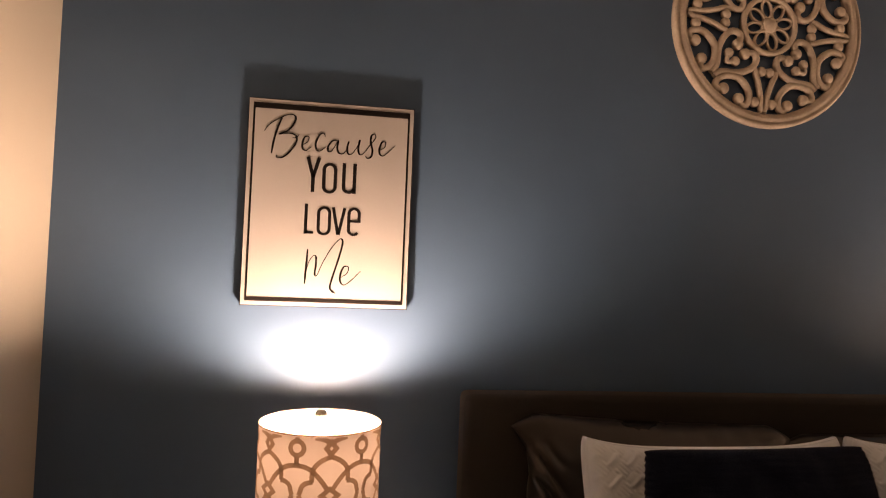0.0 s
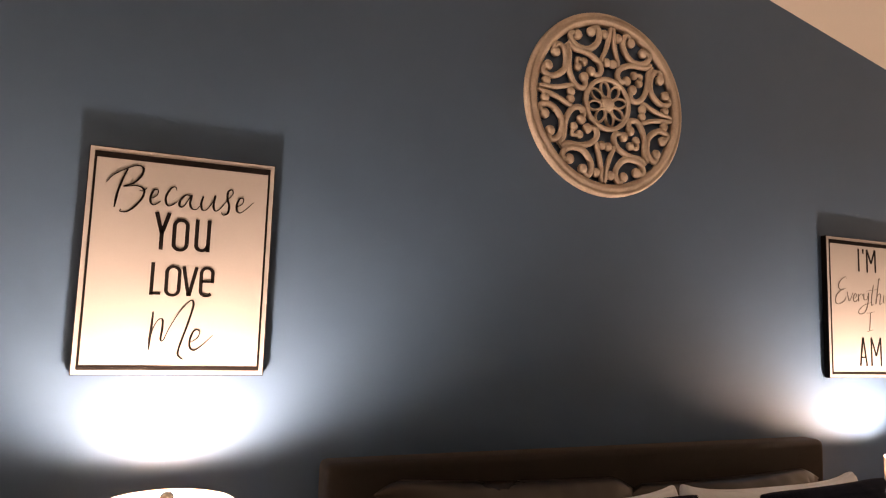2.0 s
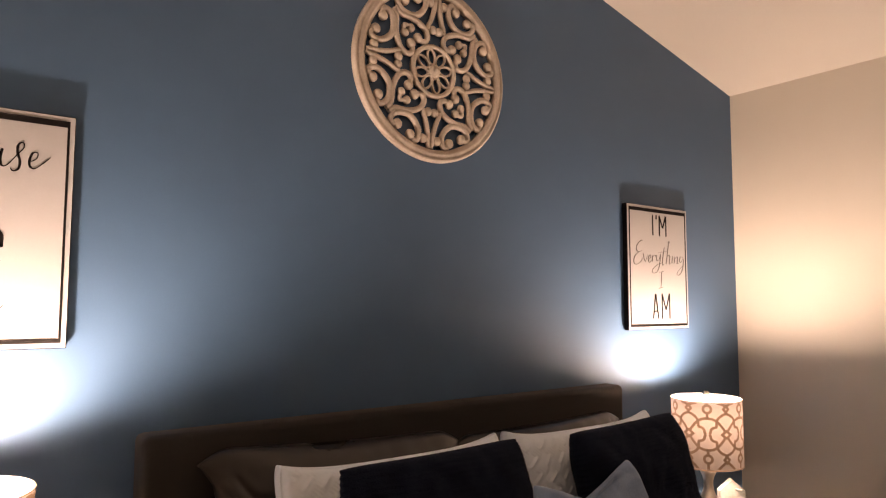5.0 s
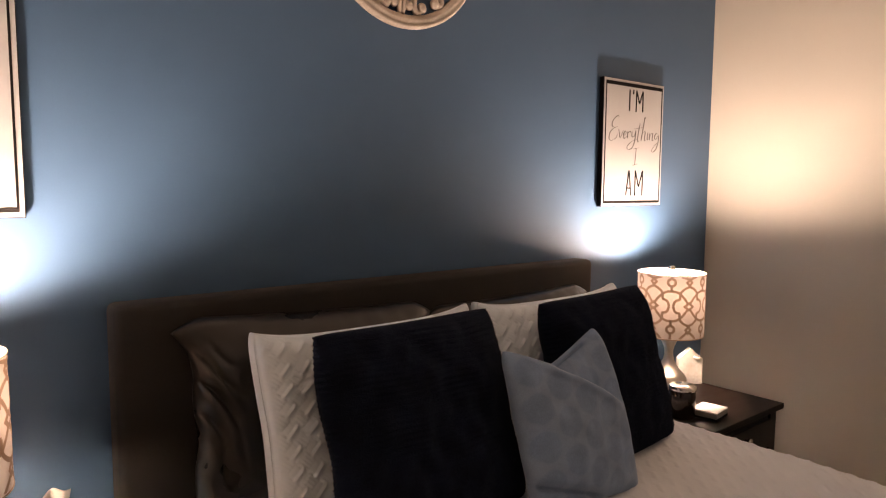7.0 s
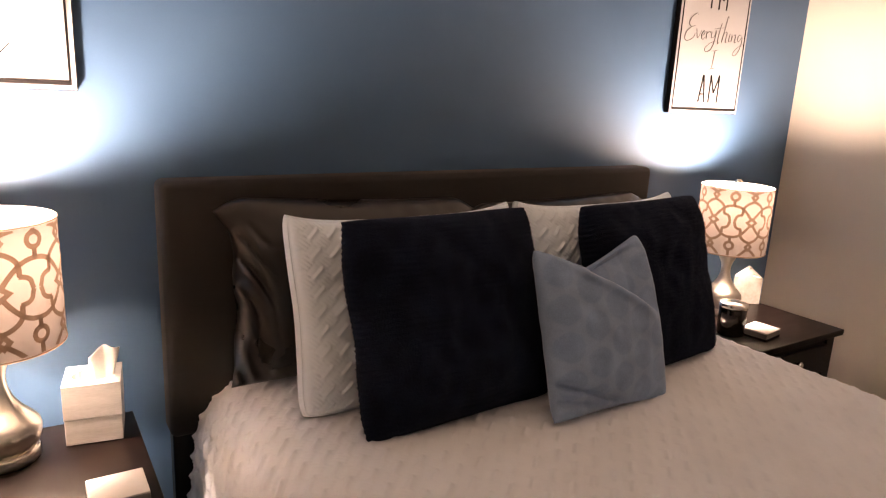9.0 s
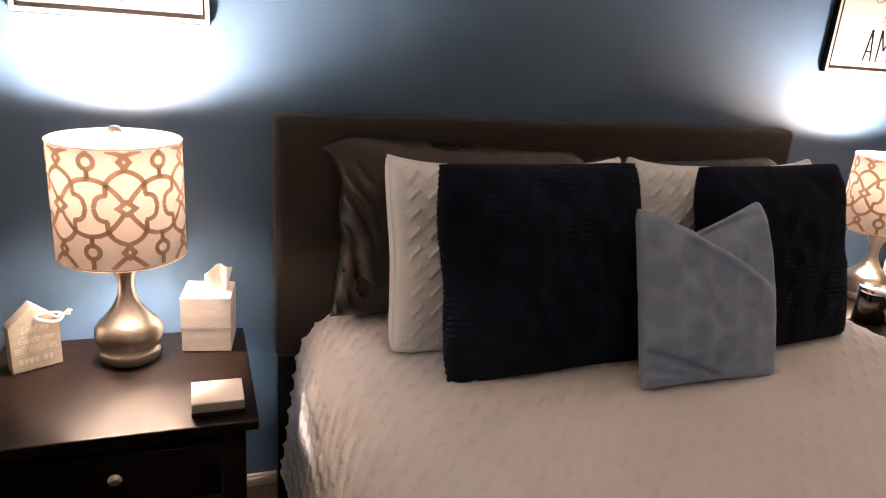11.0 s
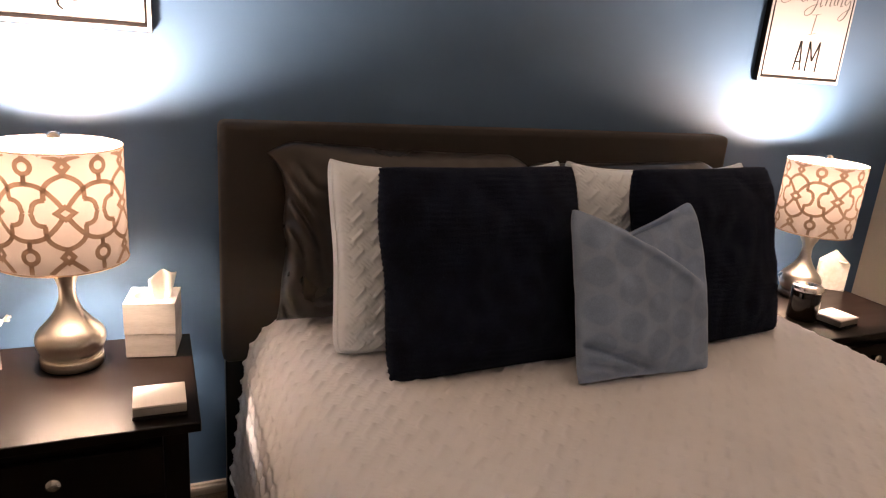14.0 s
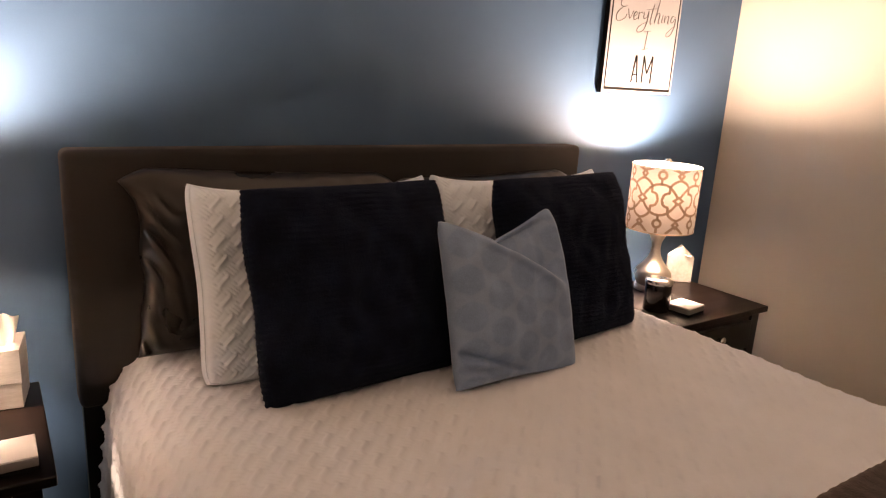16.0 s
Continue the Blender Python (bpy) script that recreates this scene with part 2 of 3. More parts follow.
def weave(u, v, cell=0.037):
    """Height from 0 to 1 of a basket-weave quilting laid at 45 degrees: one padded bar, then a cell of four fine ribs."""
    p, q = (u + v) / math.sqrt(2) / cell, (v - u) / math.sqrt(2) / cell
    i, j = np.floor(p), np.floor(q)
    fp, fq = p - i, q - j
    even = ((i + j) % 2) < 0.5
    near = np.minimum(fp, 1 - fp)
    ends = np.where(even, np.clip((near + 0.30) / 0.40, 0, 1), np.clip((0.24 - near) / 0.30, 0, 1))
    ridge = np.exp(-(((fq - 0.45) / np.where(fq < 0.45, 0.20, 0.10)) ** 2)) * ends
    pad = 0.25 * np.sin(np.pi * fq) ** 0.5 * np.clip(near / 0.15, 0, 1)
    ribs = (0.05 + 0.36 * np.abs(np.sin(np.pi * 4 * fp))) * np.clip(np.minimum(fq, 1 - fq) / 0.2, 0, 1)
    return np.where(even, np.maximum(ridge, pad), np.maximum(ribs, ridge))


def rough(P, scale, seed):
    """Smooth noise for an array of points, about -1 to 1."""
    flat = P.reshape(-1, 3) * scale + seed
    return np.array([noise.noise(p) for p in flat]).reshape(P.shape[:-1])


def text_mesh(words, cap, width, shear=0.0):
    """The words as a flat bmesh in x and z, centred on x, base line at z = 0, squeezed to a cap height and a width."""
    cu = bpy.data.curves.new("words", "FONT")
    cu.body, cu.size, cu.shear, cu.align_x = words, cap * 1.4, shear, "CENTER"
    cu.extrude = 0.0006
    cu.resolution_u = 3
    ob = bpy.data.objects.new("words", cu)
    scene.collection.objects.link(ob)
    me = bpy.data.meshes.new_from_object(ob.evaluated_get(bpy.context.evaluated_depsgraph_get()))
    bpy.data.objects.remove(ob)
    bm = bmesh.new()
    bm.from_mesh(me)
    bpy.data.meshes.remove(me)
    xs = [v.co.x for v in bm.verts]
    k = width / (max(xs) - min(xs))
    up = cap / max(v.co.y for v in bm.verts)
    mid = (max(xs) + min(xs)) / 2
    for v in bm.verts:
        v.co = Vector(((v.co.x - mid) * k, -v.co.z, v.co.y * up))
    return bm


# ---- the room ----
# BACK is unseen; set near so the south wall returns more light.
LEFT, RIGHT, BACK = -1.655, 2.005, -3.0
FLOOR = 0.076
SLOPE = (2.787 - 2.505) / (0.84 - 2.005)


def roof(x):
    return 2.505 + SLOPE * (x - RIGHT)


def structure(name, bm, mat, label, category):
    return tagged(part(name, bm, mat), label, category, kind="structure")


structure("floor", box(LEFT - 0.1, RIGHT + 0.1, BACK - 0.1, 0.1, -0.1, FLOOR), M_CARPET, "brown cut-pile carpet over the bedroom floor", "floor")
structure("wall_north", prism([(LEFT, 0), (RIGHT, 0), (RIGHT, roof(RIGHT)), (LEFT, roof(LEFT))], 0.0, 0.1), M_BLUE, "matt denim blue painted feature wall behind the bed", "wall")
structure("wall_east", box(RIGHT, RIGHT + 0.1, BACK, 0.1, 0, 2.6), M_BEIGE, "warm beige painted side wall", "wall")
structure("wall_west", box(LEFT - 0.1, LEFT, BACK, 0.1, 0, 3.45), M_BEIGE, "warm beige painted side wall", "wall")
structure("bounce_wall_south", prism([(LEFT, 0), (RIGHT, 0), (RIGHT, roof(RIGHT)), (LEFT, roof(LEFT))], BACK - 0.1, BACK), M_BOUNCE, "unseen closing wall, made off-white to bounce light onto the bed", "wall")
structure("ceiling", prism([(LEFT - 0.1, roof(LEFT - 0.1)), (RIGHT + 0.1, roof(RIGHT + 0.1)), (RIGHT + 0.1, roof(RIGHT + 0.1) + 0.1), (LEFT - 0.1, roof(LEFT - 0.1) + 0.1)], BACK - 0.1, 0.1), M_CEIL, "sloping off-white painted ceiling", "ceiling")


def skirting(length):
    """A moulded board along x, its back at y = 0."""
    bm = bmesh.new()
    prof = [(0, FLOOR), (-0.014, FLOOR), (-0.014, 0.092), (-0.012, 0.099), (-0.008, 0.103), (-0.006, 0.109), (0, 0.112)]
    a = [bm.verts.new((0, y, z)) for y, z in prof]
    b = [bm.verts.new((length, y, z)) for y, z in prof]
    bm.faces.new(a)
    bm.faces.new(b[::-1])
    for i in range(len(prof)):
        j = (i + 1) % len(prof)
        bm.faces.new((a[i], b[i], b[j], a[j]))
    bmesh.ops.recalc_face_normals(bm, faces=bm.faces)
    return bm


for length, at in ((RIGHT - LEFT, pose(LEFT, -0.001, 0)), (-BACK - 0.032, pose(RIGHT - 0.001, -0.016, 0, 0, 0, -90)), (-BACK - 0.032, pose(LEFT + 0.001, BACK + 0.016, 0, 0, 0, 90))):
    board = structure("baseboard", skirting(length), M_TRIM, "white painted moulded baseboard along the wall", "baseboard")
    board.matrix_basis = at

# ---- bed ----
BED_L, BED_R, TOP = -0.592, 1.000, 0.715
bed = empty("bed", pose(0.17, -0.14, 0), "queen bed with a tall dark brown upholstered headboard", "bed")
part("headboard", box(-0.817, 0.817, -0.002, 0.085, 0.565, 1.212, 0.018, 3), M_HEAD, bed, "dark brown suede upholstered headboard", True)
for x in (-0.76, 0.76):
    part("leg", box(x - 0.05, x + 0.05, 0.02, 0.06, FLOOR, 0.57, 0.004), M_ESPRESSO, bed, "black wooden headboard leg")
for x in (-0.76, 0.74):
    part("side_rail", box(x, x + 0.02, -2.03, 0.02, 0.18, 0.32, 0.004), M_ESPRESSO, bed)
part("mattress", box(-0.600, 0.765, -2.05, -0.02, 0.30, 0.69, 0.05, 4), M_MATTRESS, bed, "", True)
for x in (-0.7, 0.7):
    part("foot", box(x - 0.03, x + 0.03, -1.98, -1.92, FLOOR, 0.32, 0.004), M_ESPRESSO, bed)


def draped(y0, y1, drop, lift, step, pattern, name, mat, flare=0.05, seed=0.0):
    """A cover over the mattress: flat top, rounded edges, sides that hang down."""
    half = (BED_R - BED_L) / 2 + lift
    mid = (BED_R + BED_L) / 2
    total = half + drop
    s = np.linspace(-total, total, int(2 * total / step))
    radius = np.where(s < 0, 0.185, 0.060) + lift
    steep = np.where(s < 0, radians(85), radians(90))
    flat, arc = half - radius, radius * steep
    w = np.linspace(y0, y1, int(abs(y1 - y0) / step))
    a = np.abs(s)
    ang = np.clip((a - flat) / radius, 0, steep)
    down = np.clip(a - flat - arc, 0, None)
    X = np.sign(s) * (np.minimum(a, flat) + radius * np.sin(ang) + down * np.cos(steep) + np.where(s < 0, 0.3, 1.0) * flare * (down / max(drop, 0.01)) ** 1.6)
    Z = TOP + lift - radius * (1 - np.cos(ang)) - down * np.sin(steep)
    NX, NZ = np.sign(s) * np.sin(ang), np.cos(ang)
    S, W = np.meshgrid(s, w)
    P = np.stack([np.broadcast_to(X, S.shape) + mid, W, np.broadcast_to(Z, S.shape)], -1)
    h = pattern(S, W)
    slow = rough(np.stack([S, W, 0 * S], -1), 4.0, seed) * 0.006 + rough(np.stack([S, W, 0 * S], -1), 11.0, seed + 9) * 0.0025
    hang = np.broadcast_to(np.clip(down / max(drop, 0.01), 0, 1), S.shape)
    fold = hang * 0.005 * np.sin(W * 21 + 2.0 * np.sin(W * 5))
    h = h + slow + fold
    P[..., 0] += h * NX
    P[..., 2] += h * NZ
    ob = sheet(P, name, mat)
    for col in (P[::3, 0], P[::3, -1]):
        part("binding", sweep(bmesh.new(), [Vector(p) for p in col], 0.010, 0.010, up=(0, 0, 1), seg=6), mat, ob, "", True)
    return ob


quilt = draped(-0.145, -2.14, 0.42, 0.0, 0.0042, lambda s, w: (0.0074 - 0.0040 * np.clip((s + 0.2) / 0.5, 0, 1) + 0.0042 * np.clip((-s - 0.72) / 0.10, 0, 1)) * weave(s, w, 0.038), "quilt", M_COTTON, 0.03)
tagged(quilt, "white basket-weave quilted coverlet spread over the bed", "quilt")
throw = draped(-1.40, -1.98, 0.30, 0.022, 0.012, lambda s, w: 0.004 * np.abs(np.sin(s * 90)), "throw_blanket", M_THROW, 0.05, seed=4.0)
sol = throw.modifiers.new("thick", "SOLIDIFY")
sol.thickness, sol.offset = 0.016, -1
tagged(throw, "dark brown plush throw laid across the bed", "blanket")


# ---- pillows ----
def pillow(name, w, h, d, mat, m, label, category, pattern=None, corner=0.03, pinch=0.5, step=0.006, chop=0.0, crumple=0.006, seed=0.0, flange=0.0, scallop=0.0, tips=(0, 0), ears=0.0, soft=0.0, droop=0.0, gusset=0.0, group=""):
    """A stuffed cushion, upright: width along x, height along z from 0, front to -y; one closed mesh with two faces sewn at the edge."""
    nu, nv = int(w / step), int(h / step)
    u, v = np.meshgrid(np.linspace(-1, 1, nu), np.linspace(-1, 1, nv))
    ring = np.clip(1 - np.maximum(np.abs(u), np.abs(v)), 0, 1)
    sides = []
    for face in (-1, 1):
        uu = np.clip(np.abs(u) / (1 - flange), 0, 1)
        vv = np.clip(np.abs(v) / (1 - flange), 0, 1)
        puff = ((1 - uu ** 2.6) * (1 - vv ** 2.6)) ** pinch
        X = u * w / 2 * (1 - corner * (1 - v ** 2) - np.where(u < 0, tips[0], tips[1]) * u ** 2 * np.where(v > 0, np.clip((1 - np.abs(v)) / 0.28, 0, 1) ** 0.8, 1 - 0.25 * np.clip(-v - 0.6, 0, 1))
                         + np.where(u < 0, tips[0], tips[1]) * 0.13 * u ** 4 * np.sin(v * 9.0 + 0.6) * (1 - v ** 2))
        Z = (v * (1 - corner * (1 - u ** 2)) + 1) * h / 2
        Z -= ears * (1 - np.abs(u) ** 5) * np.clip(v, 0, 1) ** 2
        blunt = soft * np.abs(u) ** 7 * np.abs(v) ** 7
        X -= np.sign(u) * blunt
        Z -= np.sign(v) * blunt
        Z -= droop * np.clip((np.abs(u) - 0.80) / 0.20, 0, 1) ** 1.5 * np.clip(v, 0, 1) ** 2
        Y = face * (d / 2) * puff
        P = np.stack([X, Y, Z], -1)
        fall = np.clip(puff, 0, 1)
        n1 = rough(np.stack([X, Z, 0 * X + face], -1), 7.0, seed)
        n2 = rough(np.stack([X, Z, 0 * X + face], -1), 22.0, seed + 3)
        n0 = rough(np.stack([X, Z, 0 * X], -1), 7.0, seed)
        P[..., 1] += face * (n1 * crumple * 1.6 + n2 * crumple * 0.6) * fall ** 0.5
        P[..., 0] += n0 * crumple * 0.5
        P[..., 2] += n0 * crumple * 0.3 * (1 - np.abs(v))
        if pattern is not None:
            P[..., 1] += face * pattern(X, Z) * np.clip(ring * 12, 0, 1)
        if scallop:
            edge = np.clip(1 - ring * 14, 0, 1)
            P[..., 0] += np.sign(u) * edge * (np.abs(u) > 0.93) * scallop * np.sin(Z * 480 + 2.0 * n0)
        if chop:
            t = np.clip((v + 0.1) / 1.1, 0, 1)
            sewn = np.clip(ring * 9, 0, 1)
            notch = -0.03
            dent = np.clip(np.where(X < notch, 1 - (notch - X) / 0.16, 1 - (X - notch) / 0.21), 0, 1) ** 1.15
            line = h * 0.925 - 0.55 * (X + 0.17)
            P[..., 2] -= chop * dent * t ** 2.2 + 0.026 * t ** 2 * np.clip(-u, 0, 1)
            P[..., 0] -= 0.028 * t ** 1.9 * np.clip(u, 0, 1) ** 2
            over = np.clip((P[..., 2] - line) / 0.014, 0, 1) * np.clip((X - notch + 0.03) / 0.03, 0, 1) * np.clip((0.17 - X) / 0.08, 0, 1)
            P[..., 1] += (0.034 if face < 0 else 0.008) * over * sewn
            lip = np.exp(-(((P[..., 2] - line + 0.012) / 0.012) ** 2)) * np.clip((X - notch + 0.10) / 0.05, 0, 1) * np.clip((0.15 - X) / 0.06, 0, 1)
            P[..., 1] -= 0.010 * lip * (face < 0) * sewn
            for z0, tilt, x1, deep in ((0.090, -0.32, 0.03, 0.022), (0.050, -0.14, -0.05, 0.017)):
                low = np.exp(-(((Z - (z0 + tilt * (X + w * 0.45))) / 0.009) ** 2)) * np.clip((x1 - X) / 0.06, 0, 1)
                P[..., 1] += (face < 0) * low * deep * sewn
        P[..., 1] += face * gusset / 2
        sides.append(P)
    front, back = sides
    k = nu * nv
    idx = np.arange(k).reshape(nv, nu)
    f1 = np.stack([idx[:-1, :-1], idx[:-1, 1:], idx[1:, 1:], idx[1:, :-1]], -1).reshape(-1, 4)
    f2 = f1[:, ::-1] + k
    pts = np.concatenate([front.reshape(-1, 3), back.reshape(-1, 3)])
    me = bpy.data.meshes.new(name)
    me.from_pydata(pts.tolist(), [], np.concatenate([f1, f2]).tolist())
    bm = bmesh.new()
    bm.from_mesh(me)
    rim = [x for x in bm.verts if x.is_boundary]
    bmesh.ops.remove_doubles(bm, verts=rim, dist=0.0012)
    bm.to_mesh(me)
    bm.free()
    me.materials.append(mat)
    me.shade_smooth()
    ob = new(name, me)
    ob.matrix_basis = m
    if gusset:
        loops = [np.concatenate([f[0, :-1:3], f[:-1:3, -1], f[-1, :0:-3], f[:0:-3, 0]]) for f in (front, back)]
        mid = (front.reshape(-1, 3).mean(0) + back.reshape(-1, 3).mean(0)) / 2
        rows = []
        for k in range(7):
            q = k / 6
            row = loops[0] * (1 - q) + loops[1] * q
            out = row - mid
            out[:, 1] = 0
            out /= np.linalg.norm(out, axis=1, keepdims=True)
            rows.append(row + out * (0.006 * math.sin(math.pi * q)))
        band = np.stack(rows)
        sheet(np.concatenate([band, band[:, :1]], 1), "gusset", mat, ob, "plain white side band")
    return tagged(ob, label, category, group)


def satin_folds(x, z, side):
    """Soft slanting folds that gather at the open ends of the case."""
    end = np.clip((side * x - 0.225) / 0.10, 0, 1) ** 1.2
    slant = z * 30 - np.abs(x) * 56 + 1.6 * np.sin(z * 17 + 1) + 0.6 * np.sin(x * 58 + z * 13)
    fine = 0.22 * np.sin(z * 84 - np.abs(x) * 130 + 1.2 * np.sin(z * 31))
    return end * 0.027 * (np.abs(np.sin(slant)) ** 0.6 * 1.5 - 0.8 + fine) * np.clip((0.40 - z) / 0.08, 0, 1)


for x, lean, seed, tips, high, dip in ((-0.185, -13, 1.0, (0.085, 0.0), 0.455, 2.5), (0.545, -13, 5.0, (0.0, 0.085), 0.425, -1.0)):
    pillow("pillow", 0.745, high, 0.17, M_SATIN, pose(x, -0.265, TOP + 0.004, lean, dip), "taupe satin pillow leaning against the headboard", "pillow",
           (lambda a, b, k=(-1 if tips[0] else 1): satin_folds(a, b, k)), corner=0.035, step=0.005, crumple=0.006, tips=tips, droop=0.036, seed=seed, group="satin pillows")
for x, seed in ((-0.112, 2.0), (0.535, 7.0)):
    pillow("pillow_sham", 0.635, 0.476, 0.125, M_SHAM, pose(x, -0.455, TOP - 0.004, -15.5), "white basket-weave quilted sham propped up on the bed", "pillow sham",
           lambda a, b: 0.0074 * weave(a, b, 0.031), corner=0.045, pinch=0.40, step=0.0028, crumple=0.008, seed=seed, flange=0.014, ears=0.030, soft=0.015, gusset=0.030, group="quilted shams")
def pile(ob, count, length, seed):
    """Short plush fibres standing on a cushion, as one mesh of thin blades."""
    rnd = random.Random(seed)
    me = ob.data
    verts, faces = [], []
    polys = me.polygons
    for _ in range(count):
        p = polys[rnd.randrange(len(polys))]
        n = (p.normal + Vector((rnd.gauss(0, 0.45), rnd.gauss(0, 0.3), rnd.gauss(0, 0.45)))).normalized()
        side = n.orthogonal().normalized() * 0.0011
        c = p.center - n * 0.001
        k = len(verts)
        tip = c + n * length * rnd.uniform(0.5, 1.0)
        verts += [c - side, c + side, tip]
        faces.append((k, k + 1, k + 2))
    fur = bpy.data.meshes.new("fur_layer")
    fur.from_pydata([tuple(v) for v in verts], [], faces)
    fur.materials.append(M_NAVY)
    child = new("fur_layer", fur)
    child.parent = ob
    child["kind"] = "stuff"
    return child


for x, turn, seed in ((-0.085, 3.0, 3.0), (0.590, 6.0, 8.0)):
    plush = pillow("throw_pillow", 0.525, 0.480, 0.15, M_NAVY, pose(x, -0.605, TOP - 0.004, -17, 0, turn), "navy blue ribbed plush square cushion on the bed", "cushion",
           lambda a, b: 0.0022 * np.abs(np.sin(b * 240 + 0.5 * np.sin(a * 30 + b * 11))) * (0.7 + 0.5 * np.sin(a * 23 + b * 31) * np.sin(b * 17 - a * 9)), corner=0.022, step=0.0035, crumple=0.011, seed=seed, scallop=0.0018, pinch=0.42, soft=0.005, group="navy cushions")
    pile(plush, 34000, 0.0055, int(seed))
pillow("throw_pillow", 0.405, 0.430, 0.13, M_VELVET, pose(0.257, -0.738, TOP - 0.004, -20.5, 3, 2), "small blue-grey velvet cushion with a chopped top", "cushion",
       None, corner=0.05, step=0.005, chop=0.072, crumple=0.006, seed=4.0, pinch=0.5, soft=0.006)


# ---- nightstands ----
def nightstand(m, label):
    """0.54 wide and 0.45 deep; the origin is on the floor, in the middle of the back edge."""
    n = empty("nightstand", m, label, "nightstand", "nightstands")
    part("tabletop", box(-0.270, 0.270, -0.452, 0.0, 0.638, 0.660, 0.003), M_ESPRESSO, n)
    for x in (-0.245, 0.197):
        for y in (-0.435, -0.06):
            part("leg", box(x, x + 0.048, y, y + 0.045, FLOOR, 0.637, 0.002), M_ESPRESSO, n)
    for x in (-0.238, 0.226):
        part("side_panel", box(x, x + 0.012, -0.388, -0.062, 0.17, 0.636), M_ESPRESSO, n)
    part("back_panel", box(-0.195, 0.195, -0.05, -0.04, 0.17, 0.636), M_ESPRESSO, n)
    part("apron", box(-0.195, 0.195, -0.428, -0.41, 0.612, 0.637), M_ESPRESSO, n)
    drawer = part("drawer", box(-0.1955, 0.1955, -0.440, -0.07, 0.503, 0.610, 0.002), M_ESPRESSO, n)
    knob = lathe([(0.0, 0.0), (0.006, 0.0), (0.006, 0.010), (0.012, 0.013), (0.0145, 0.018), (0.0135, 0.023), (0.008, 0.026), (0.0, 0.027)], 24)
    part("knob", knob, M_LID, drawer, "round brushed nickel knob", True, pose(0, -0.440, 0.570, 90, 0, 0))
    part("rail", box(-0.195, 0.195, -0.428, -0.40, 0.478, 0.500, 0.002), M_ESPRESSO, n)
    part("shelf", box(-0.196, 0.196, -0.430, -0.05, 0.300, 0.320, 0.002), M_ESPRESSO, n)
    part("shelf", box(-0.196, 0.196, -0.430, -0.05, 0.17, 0.19, 0.002), M_ESPRESSO, n)
    return n


NS1, NS2 = pose(-0.999, -0.128, 0), pose(1.333, -0.132, 0)
nightstand(NS1, "dark espresso wood nightstand with one drawer and open shelf")
nightstand(NS2, "dark espresso wood nightstand with one drawer and open shelf")

# ---- table lamps ----
SHADE_R, SHADE_LOW, SHADE_TOP = 0.131, 0.255, 0.507


def trellis(radius, low, high, repeats=6):
    """The printed lattice: bands of one width, laid round the drum."""
    lines, loops = [], []
    arc = 2 * math.pi * radius / repeats
    tall = high - low

    def both(pts):
        for sv in (1, -1):
            for su in (1, -1):
                lines.append([(su * a, 0.53 + sv * b) for a, b in pts])
    both([(0.045, 0.052), (0.10, 0.098), (0.18, 0.152), (0.27, 0.200), (0.36, 0.226), (0.44, 0.236), (0.5, 0.238)])
    both([(0.0, 0.312), (0.08, 0.296), (0.15, 0.274), (0.21, 0.245), (0.248, 0.212), (0.262, 0.180), (0.265, 0.150), (0.267, 0.108)])
    both([(0.252, 0.110), (0.32, 0.104), (0.37, 0.092), (0.41, 0.068), (0.425, 0.036), (0.447, 0.0)])
    both([(0.5, 0.238), (0.5, 0.28), (0.5, 0.313)])
    both([(0.5, 0.440), (0.5, 0.455), (0.5, 0.475)])
    for su in (1, -1):
        lines.append([(su * 0.03, 0.960), (su * 0.09, 0.978), (su * 0.16, 0.990), (su * 0.24, 1.0)])
        lines.append([(su * 0.03, 0.115), (su * 0.09, 0.086), (su * 0.16, 0.052), (su * 0.25, 0.0)])
    lines.append([(0.5, 0.09), (0.5, 0.04), (0.5, 0.0)])
    for v, wide, high_half in ((0.910, 0.074, 0.050), (0.528, 0.122, 0.054), (0.152, 0.074, 0.050)):
        loops.append([(0, v + high_half), (wide, v), (0, v - high_half), (-wide, v)])
    for v in (0.908, 0.156):
        loops.append([(0.5 + 0.103 * math.cos(a * math.pi / 8), v + 0.058 * math.sin(a * math.pi / 8)) for a in range(16)])
    bm = bmesh.new()

    def band(pts, closed, k, width=0.0098):
        flat = [Vector((a * arc, low + b * tall)) for a, b in pts]
        if not closed:
            flat = [Vector((p.x, p.y)) for p in smooth_line([(q.x, q.y, 0) for q in flat], 4)]
        n = len(flat)
        pairs = []
        for i, p in enumerate(flat):
            nxt = flat[(i + 1) % n] if closed or i < n - 1 else p
            prv = flat[i - 1] if closed or i else p
            d1, d0 = (nxt - p), (p - prv)
            side = Vector((0, 0))
            for d in (d0, d1):
                if d.length > 1e-9:
                    side += Vector((-d.y, d.x)).normalized()
            side.normalize()
            ref = d1 if d1.length > 1e-9 else d0
            c = max(0.6, abs(side.dot(Vector((-ref.y, ref.x)).normalized())))
            ends = []
            for sg in (-1, 1):
                q = p + side * sg * width / 2 / c
                z = min(max(q.y, low + 0.001), high - 0.001)
                a = q.x / radius + k * 2 * math.pi / repeats
                ends.append(bm.verts.new((radius * math.sin(a), -radius * math.cos(a), z)))
            pairs.append(ends)
        for i in range(n if closed else n - 1):
            a, b = pairs[i], pairs[(i + 1) % n]
            bm.faces.new((a[0], b[0], b[1], a[1]))
    for k in range(repeats):
        for l in lines:
            band(l, False, k)
        for l in loops:
            band(l, True, k)
    return bm


